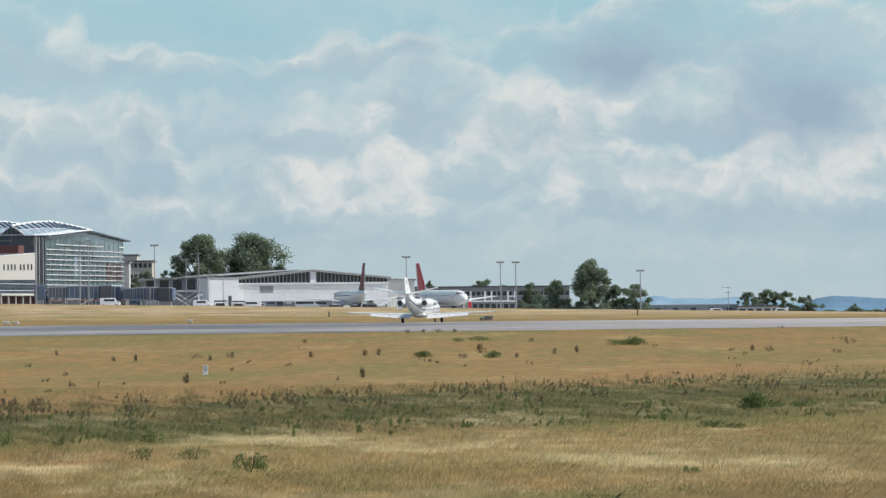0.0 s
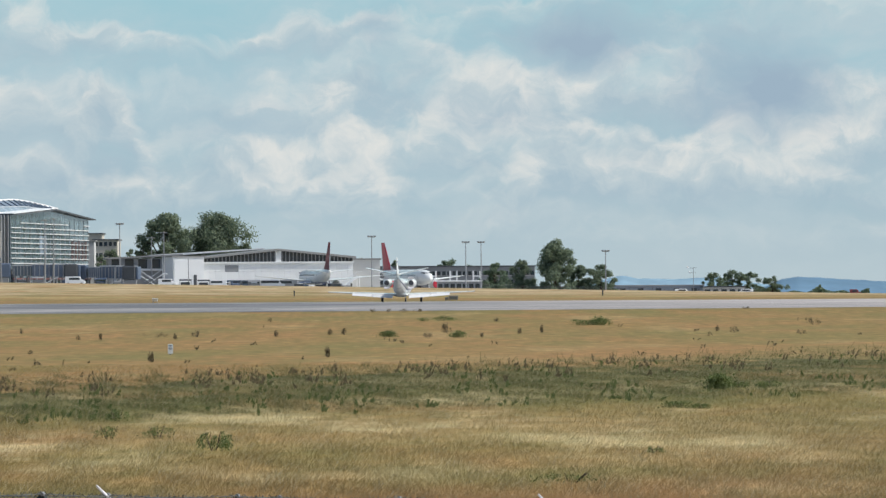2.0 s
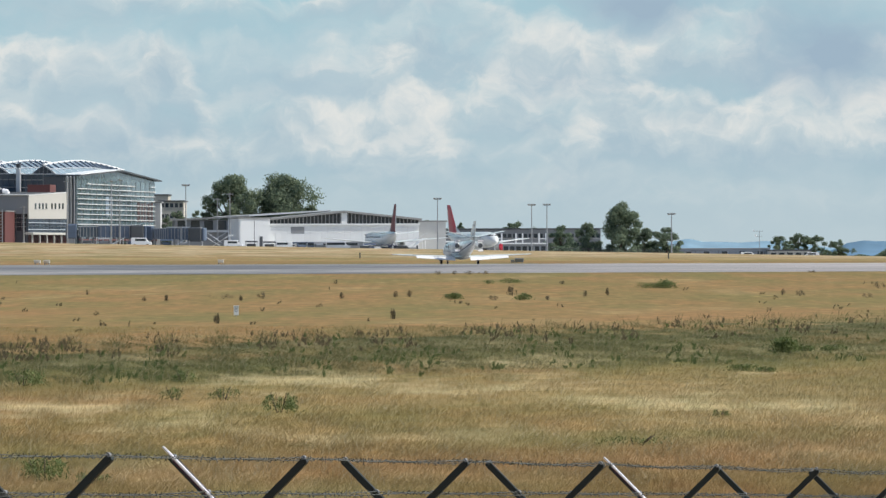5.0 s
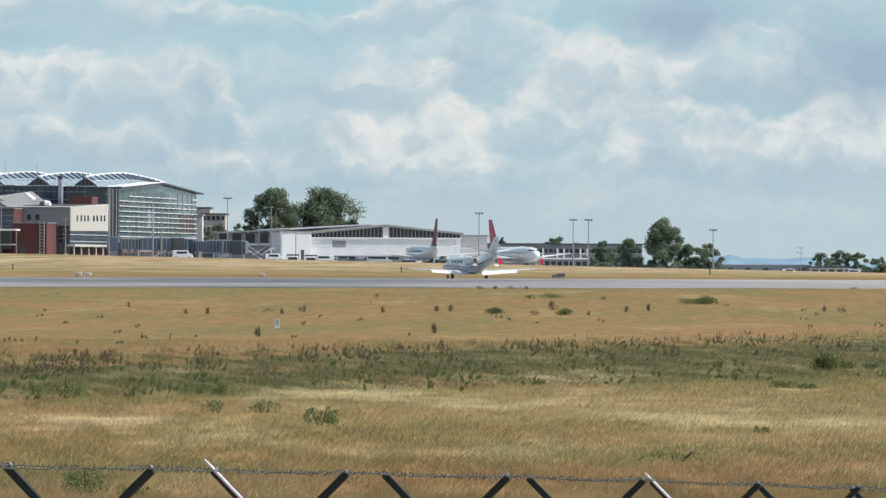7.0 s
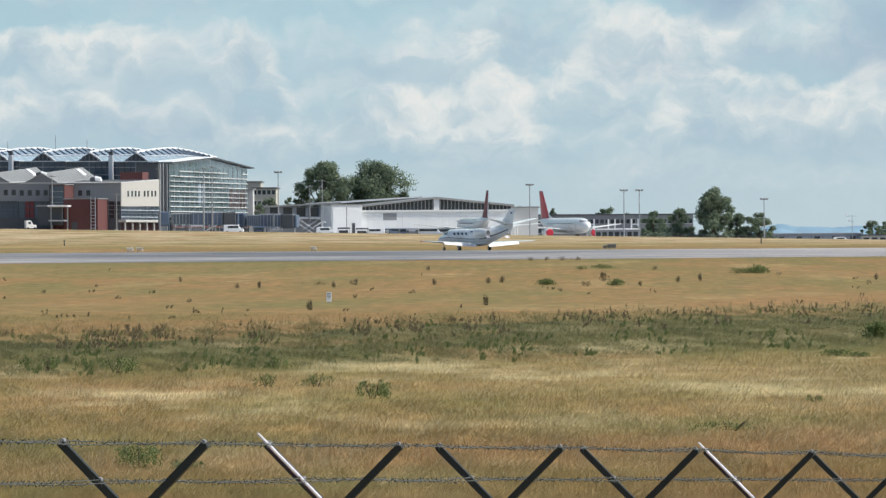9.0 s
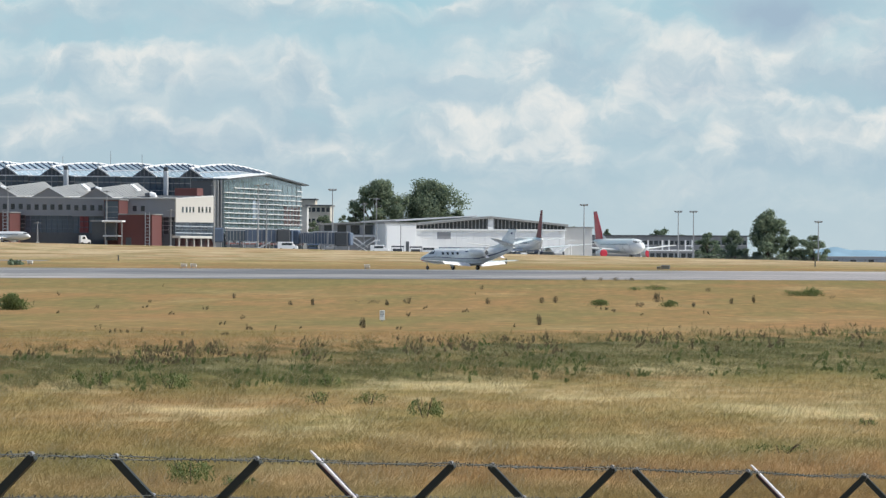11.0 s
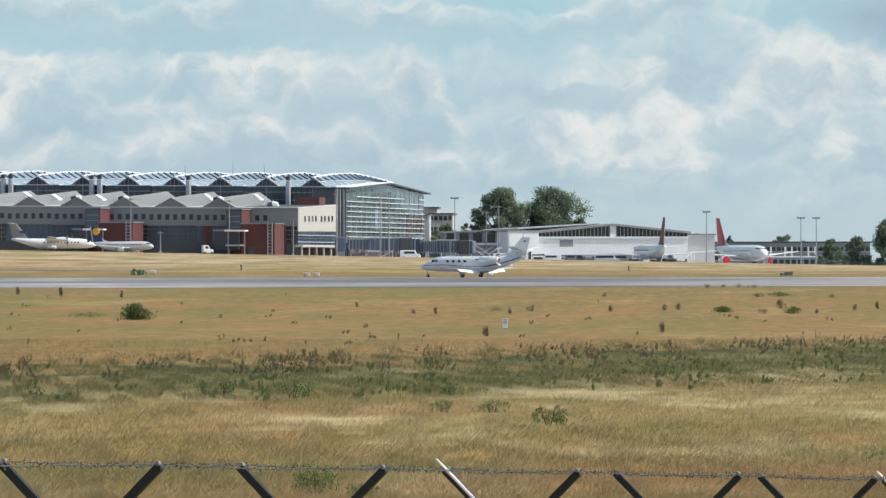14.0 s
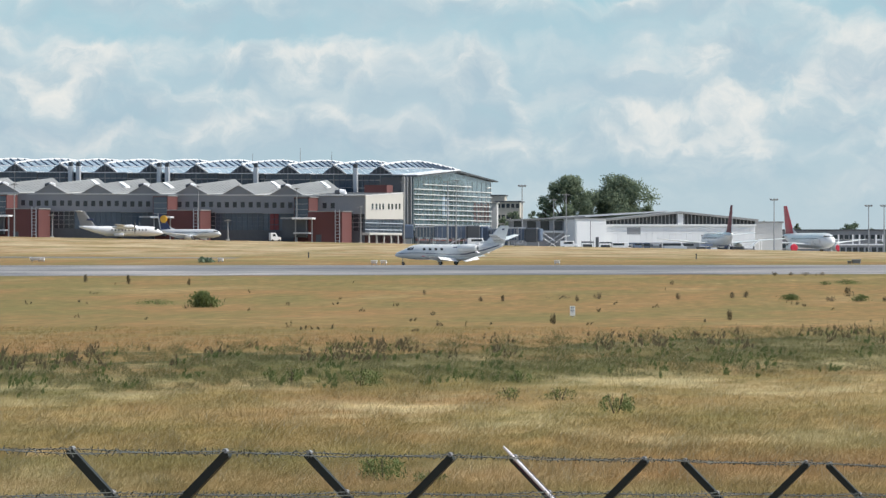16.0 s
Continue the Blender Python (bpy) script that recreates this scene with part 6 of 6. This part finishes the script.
def fence_post(k):
    foot, top = fence_point(k)
    ground = level(foot.x, foot.y)
    ob = empty("fence_post", Matrix.Translation((foot.x, foot.y, ground)), "dark green steel fence post with two slanting barbed-wire arms", "fence post", "posts of the perimeter fence")
    v = top - ground - ARM_H
    bm = bmesh.new()
    box(bm, -0.03, 0.03, -0.03, 0.03, -0.3, v + 0.03, bevel=0.004)
    part("post", bm, FENCE, ob)
    brace = k % 3 == 1
    for side in (-1, 1):
        tip = ACROSS * side * ARM_W + Vector((0, 0, v + ARM_H))
        base = Vector((0, 0, v))
        bm = bmesh.new()
        arm_bar(bm, base, tip, 0.026, 0.035)
        arm_bar(bm, tip - (tip - base).normalized() * 0.012, tip + ACROSS * side * 0.012, 0.036, 0.016)
        arm = part("arm", bm, FENCE, ob)
        for f in (0.98, 0.46):
            bm = bmesh.new()
            c = base.lerp(tip, f) + Vector((0, 0, 0.02))
            tube(bm, [c - ALONG * 0.012, c + ALONG * 0.012], [0.011, 0.011], 8)
            part("wire_clip", bm, STEEL, arm)
        if brace and side == -1:
            d = (tip - base).normalized()
            t = (-ACROSS - Vector((0, 0, 1))).normalized()
            bm = bmesh.new()
            o = t * 0.012 - ALONG * 0.026 + ACROSS * 0.038
            tube(bm, [base + o, tip + o + d * 0.05, tip + o + d * 0.10], [0.0085, 0.0085, 0.006], 8)
            part("earthing_rod", bm, METAL_GLINT, ob, "bare shiny metal rod with a pointed end")
            bm = bmesh.new()
            arm_bar(bm, base - ALONG * 0.016 + ACROSS * 0.012, tip - ALONG * 0.016 + ACROSS * 0.012, 0.005, 0.026)
            part("strip", bm, PURPLE_SHEEN, ob, "purple reflection along the arm, put on as a coloured strip")
    return ob


for k in range(-5, 12):
    fence_post(k)


def barbed_wire(side, f):
    """One strand of two twisted wires with a barb every ten centimetres, sagging a little between the posts."""
    bm = bmesh.new()
    rng = random.Random(int(side * 10 + f * 100))
    pts = []
    for k in range(-5, 11):
        for j in range(8):
            q = k + j / 8
            foot, top = fence_point(q)
            c = foot + ACROSS * side * ARM_W * f + Vector((0, 0, top - ARM_H * (1 - f) + 0.02 - 0.018 * math.sin(math.pi * j / 8) * (0.5 + 0.5 * rng.random())))
            pts.append(c)
    for ph in (0, math.pi):
        tw = []
        for i, c in enumerate(pts):
            tw.append(c + Vector((0, 0, 0.002 * math.cos(i * 1.7 + ph))))
        tube(bm, tw, [0.0014] * len(tw), 4)
    step = 0.055
    for a, b in zip(pts, pts[1:]):
        n = int((b - a).length / step)
        for i in range(n):
            c = a.lerp(b, i / n)
            for _ in range(2):
                d = Vector((rng.uniform(-1, 1), rng.uniform(-1, 1), rng.uniform(-1, 1))).normalized() * 0.017
                tube(bm, [c - d, c + d], [0.0019, 0.0012], 3)
    return tagged(part("barbed_wire", bm, WIRE), "grey galvanised barbed wire strung along the fence arms", "barbed wire", "strands of the perimeter fence")


for side in (-1, 1):
    for f in (0.98, 0.46):
        barbed_wire(side, f)


# ---------------------------------------------------------------- weeds and bushes
def bush(u, v, w_lens, h_lens, seed, material, label, name="bush", spiky=False, n=900):
    d = deep(v)
    x = u * d / LENS
    w, h = w_lens * d / LENS, h_lens * d / LENS
    rng = np.random.default_rng(seed)
    ob = empty(name, Matrix.Translation((x, d, level(x, d))), label, "plant")
    bm = bmesh.new()
    for k in range(5):
        a = rng.uniform(-1, 1, 2) * w * 0.3
        tube(bm, [(a[0] * 0.2, a[1] * 0.2, -0.05), (a[0] * 0.7, a[1] * 0.7, h * 0.5), (a[0], a[1], h * 0.9)], [0.012, 0.009, 0.004], 4)
    part("stems", bm, BARK, ob)
    lob = 7
    cx = rng.uniform(-0.38, 0.38, lob) * w
    ch = h * rng.uniform(0.55, 1.0, lob) * (1 - 0.6 * np.abs(cx / w))
    which = rng.integers(0, lob, n)
    up = rng.random(n) ** 0.7
    spread = w * (0.08 if spiky else 0.22) * (1.2 - 0.6 * up)
    pos = np.stack([cx[which] + rng.normal(0, 1, n) * spread, rng.normal(0, 1, n) * w * 0.2, up * ch[which]], 1)
    size = (0.065 if not spiky else 0.05) * rng.uniform(0.5, 1.3, n) * max(0.6, min(1.6, h / 0.6))
    t1 = rng.normal(size=(n, 3)) + np.array([0, 0, 1.3])
    t1 /= np.linalg.norm(t1, axis=1)[:, None]
    t2 = rng.normal(size=(n, 3))
    t2 = np.cross(t1, t2)
    t2 /= np.linalg.norm(t2, axis=1)[:, None]
    vv = np.stack([pos - t1 * size[:, None], pos + t2 * size[:, None] * 0.26, pos + t1 * size[:, None] * 1.5, pos - t2 * size[:, None] * 0.26], 1)
    me = bpy.data.meshes.new("leaves")
    me.from_pydata(vv.reshape(-1, 3).tolist(), [], np.arange(n * 4).reshape(-1, 4).tolist())
    me.materials.append(material)
    o = new("leaves", me)
    o.parent = ob
    return ob


GREENS = [(-1038, 103, 40, 30, 2600), (7, 90, 28, 14, 900), (104, 62, 32, 10, 700), (70, 63, 20, 8, 400), (132, 92, 26, 14, 700), (595, 186, 44, 30, 1500), (630, 184, 30, 14, 700), (683, 184, 40, 14, 700), (-472, 236, 48, 24, 1600), (-755, 242, 80, 36, 1200),
          (-486, 268, 60, 26, 900), (-400, 268, 70, 26, 1000), (-300, 290, 66, 40, 1300), (-715, 410, 110, 44, 2400), (-630, 415, 60, 26, 900), (525, 219, 50, 14, 600), (560, 221, 30, 12, 500), (-878, 237, 34, 30, 800), (-915, 236, 30, 28, 700), (-1120, 98, 60, 12, 500),
          (385, 72, 44, 18, 900), (345, 72, 50, 12, 600), (330, 350, 150, 20, 900), (480, 300, 40, 16, 500)]
for i, (u, v, w, h, n) in enumerate(GREENS):
    bush(u, v, w, h, 100 + i, WEED, "leafy green weed bush in the dry meadow", spiky=v > 230, n=int(n * (1.2 if v < 230 else 0.42)))
DOCKS = [(112, 84, 20, 20), (80, 92, 22, 12), (-70, 86, 14, 14), (-95, 86, 10, 12), (175, 92, 10, 10), (-370, 92, 10, 12), (-405, 88, 60, 10), (-330, 88, 20, 14), (-412, 132, 12, 22), (-100, 125, 10, 22), (240, 86, 8, 12), (280, 84, 8, 14), (590, 84, 10, 12), (760, 74, 30, 14), (740, 90, 24, 10),
         (620, 86, 20, 12), (35, 46.5, 24, 8), (60, 46.5, 20, 8), (-20, 46.5, 14, 8), (10, 46.5, 10, 8), (640, 46, 20, 6), (-190, 88, 10, 12), (-500, 92, 8, 14), (-540, 92, 8, 10), (-1245, 56, 8, 16), (-1168, 60, 8, 18), (-1060, 62, 8, 14), (-640, 80, 8, 10), (-200, 62, 10, 8), (200, 64, 10, 8)]
for i, (u, v, w, h) in enumerate(DOCKS):
    bush(u, v, w, h, 200 + i, DOCK, "dry brown dock plant in the straw", "dock_plant", True, 260)


def dock_rows(name, count, v0, v1, tilt, label, material, seed, h0, h1, clump=-9.0):
    """Upright seed stalks that gather in clumps along a strip of the meadow."""
    rng = np.random.default_rng(seed)
    vs, fs = [], []
    for _ in range(count):
        u = rng.uniform(-1500, 900)
        v = rng.uniform(v0, v1) + tilt * u
        d = deep(v)
        x = u * d / LENS
        if math.sin(x * 0.9 + 0.05 * d) * math.sin(x * 0.37 + 1.3) + 0.6 * math.sin(x * 2.3 + 0.4 * d) < clump:
            continue
        g = level(x, d)
        for _ in range(rng.integers(1, 4)):
            hh, xx = rng.uniform(h0, h1), x + rng.normal(0, 0.18)
            yy = d + rng.normal(0, 0.2)
            ln = rng.normal(0.06, 0.1)
            for _ in range(16):
                f = rng.uniform(0.2, 1.0)
                s = rng.uniform(0.018, 0.046) * (1.25 - f * 0.6)
                c = np.array([xx + ln * f + rng.normal(0, 0.03), yy, g + hh * f])
                a = rng.uniform(0, 3.14)
                e = np.array([math.cos(a) * 0.6, 0.2, math.sin(a) + 0.6]) * s
                k = len(vs)
                q = np.array([s * 0.5, 0.0, -s * 0.2])
                vs += [c - e, c + q, c + e * 1.6, c - q]
                fs.append((k, k + 1, k + 2, k + 3))
    me = bpy.data.meshes.new(name)
    me.from_pydata([tuple(c) for c in vs], [], fs)
    me.materials.append(material)
    return tagged(new(name, me), label, "plants", kind="stuff")


dock_rows("dock_stalks", 460, 146, 178, -0.03, "dark seed stalks along the green strip", DOCK, 7, 0.16, 0.55, 0.2)
dock_rows("dock_stalks", 60, 60, 150, 0.0, "scattered brown seed stalks in the dry meadow", DOCK, 8, 0.12, 0.36)
dock_rows("weed_stalks", 480, 152, 225, -0.03, "dark green weeds of the green strip", WEED, 9, 0.10, 0.36, 0.0)


# ---------------------------------------------------------------- grass
def grass(name, count, d0, d1, h0, h1, w, label, material, seed, spread=1.12, strip=False, sway=0.5, clump=None):
    """Single blades, thinning out with the distance so that they stay equally dense to the eye."""
    rng = np.random.default_rng(seed)
    q = rng.random(count)
    d = 1 / (1 / d0 + (1 / d1 - 1 / d0) * q)
    u = rng.uniform(-1500 * spread, 880 * spread, count)
    if strip:      # only along the green strip, which slants across the meadow
        v = EYE_Z * LENS / d - 0.03 * u + rng.normal(0, 3, count)
        d = EYE_Z * LENS / v
    x = u * d / LENS
    if clump is not None:      # stands in tussocks
        keep = np.sin(x * 2.1 + 0.31 * d) * np.sin(x * 0.83 + 1.7 - 0.17 * d) + 0.5 * np.sin(x * 5.3 + 0.9 * d) > clump
        d, u, x = d[keep], u[keep], x[keep]
        count = len(d)
    z = np.interp(d, [0, 350, NEAR, 9999], [0, 0, EYE_Z - 44.4 * NEAR / LENS, 3])
    hh = rng.uniform(h0, h1, count) * (0.7 + 0.6 * rng.random(count))
    ww = w * (0.6 + 0.8 * rng.random(count)) * np.maximum(1, d / 140)
    lean = rng.normal(sway, 0.8, count) * hh
    turn = rng.uniform(-0.9, 0.9, count)
    cx, sy = np.cos(turn) * ww / 2, np.sin(turn) * ww / 2
    v = np.empty((count, 3, 3))
    v[:, 0] = np.stack([x - cx, d - sy, z], 1)
    v[:, 1] = np.stack([x + cx, d + sy, z], 1)
    v[:, 2] = np.stack([x + lean, d + rng.normal(0, 0.2, count) * hh, z + hh], 1)
    me = bpy.data.meshes.new(name)
    me.vertices.add(count * 3)
    me.vertices.foreach_set("co", v.ravel())
    me.loops.add(count * 3)
    me.loops.foreach_set("vertex_index", np.arange(count * 3))
    me.polygons.add(count)
    me.polygons.foreach_set("loop_start", np.arange(count) * 3)
    me.update(calc_edges=True)
    me.materials.append(material)
    return tagged(new(name, me), label, "grass", kind="stuff")


grass("grass", 560000, 62, 260, 0.05, 0.15, 0.006, "knee-high dry meadow grass, straw and green", BLADES, 1)
grass("rank_grass", 95000, 164, 246, 0.05, 0.20, 0.010, "rank dark green grass of the meadow's green strip", STRIP_GREEN, 3, strip=True, sway=0.3, clump=-0.2)
grass("rank_grass", 9000, 228, 256, 0.15, 0.45, 0.014, "tall dark weeds on the far edge of the green strip", STRIP_GREEN, 4, strip=True, sway=0.1, clump=0.45)
grass("rank_grass", 14000, 80, 160, 0.05, 0.15, 0.008, "green tussocks in the near meadow", STRIP_GREEN, 6, sway=0.3, clump=0.6)
grass("tall_grass", 90000, 75, 225, 0.12, 0.27, 0.009, "taller bent tufts of dry meadow grass", BLADES, 8, sway=0.5, clump=0.35)
grass("seed_heads", 30000, 85, 230, 0.12, 0.30, 0.007, "pale bent seed heads in the meadow", SEED, 5, sway=0.6, clump=0.2)


def motions():
    walk(cloud_sheet, [(0, pose(0, SKY_D, EYE_Z)), (16, pose(-29.5, SKY_D, EYE_Z))])
    walk(jet, [(t, pose(x, d, level(x, d) + 0.025, 0, 0, 90 + h)) for t, x, d, h in TAXI])


motions()
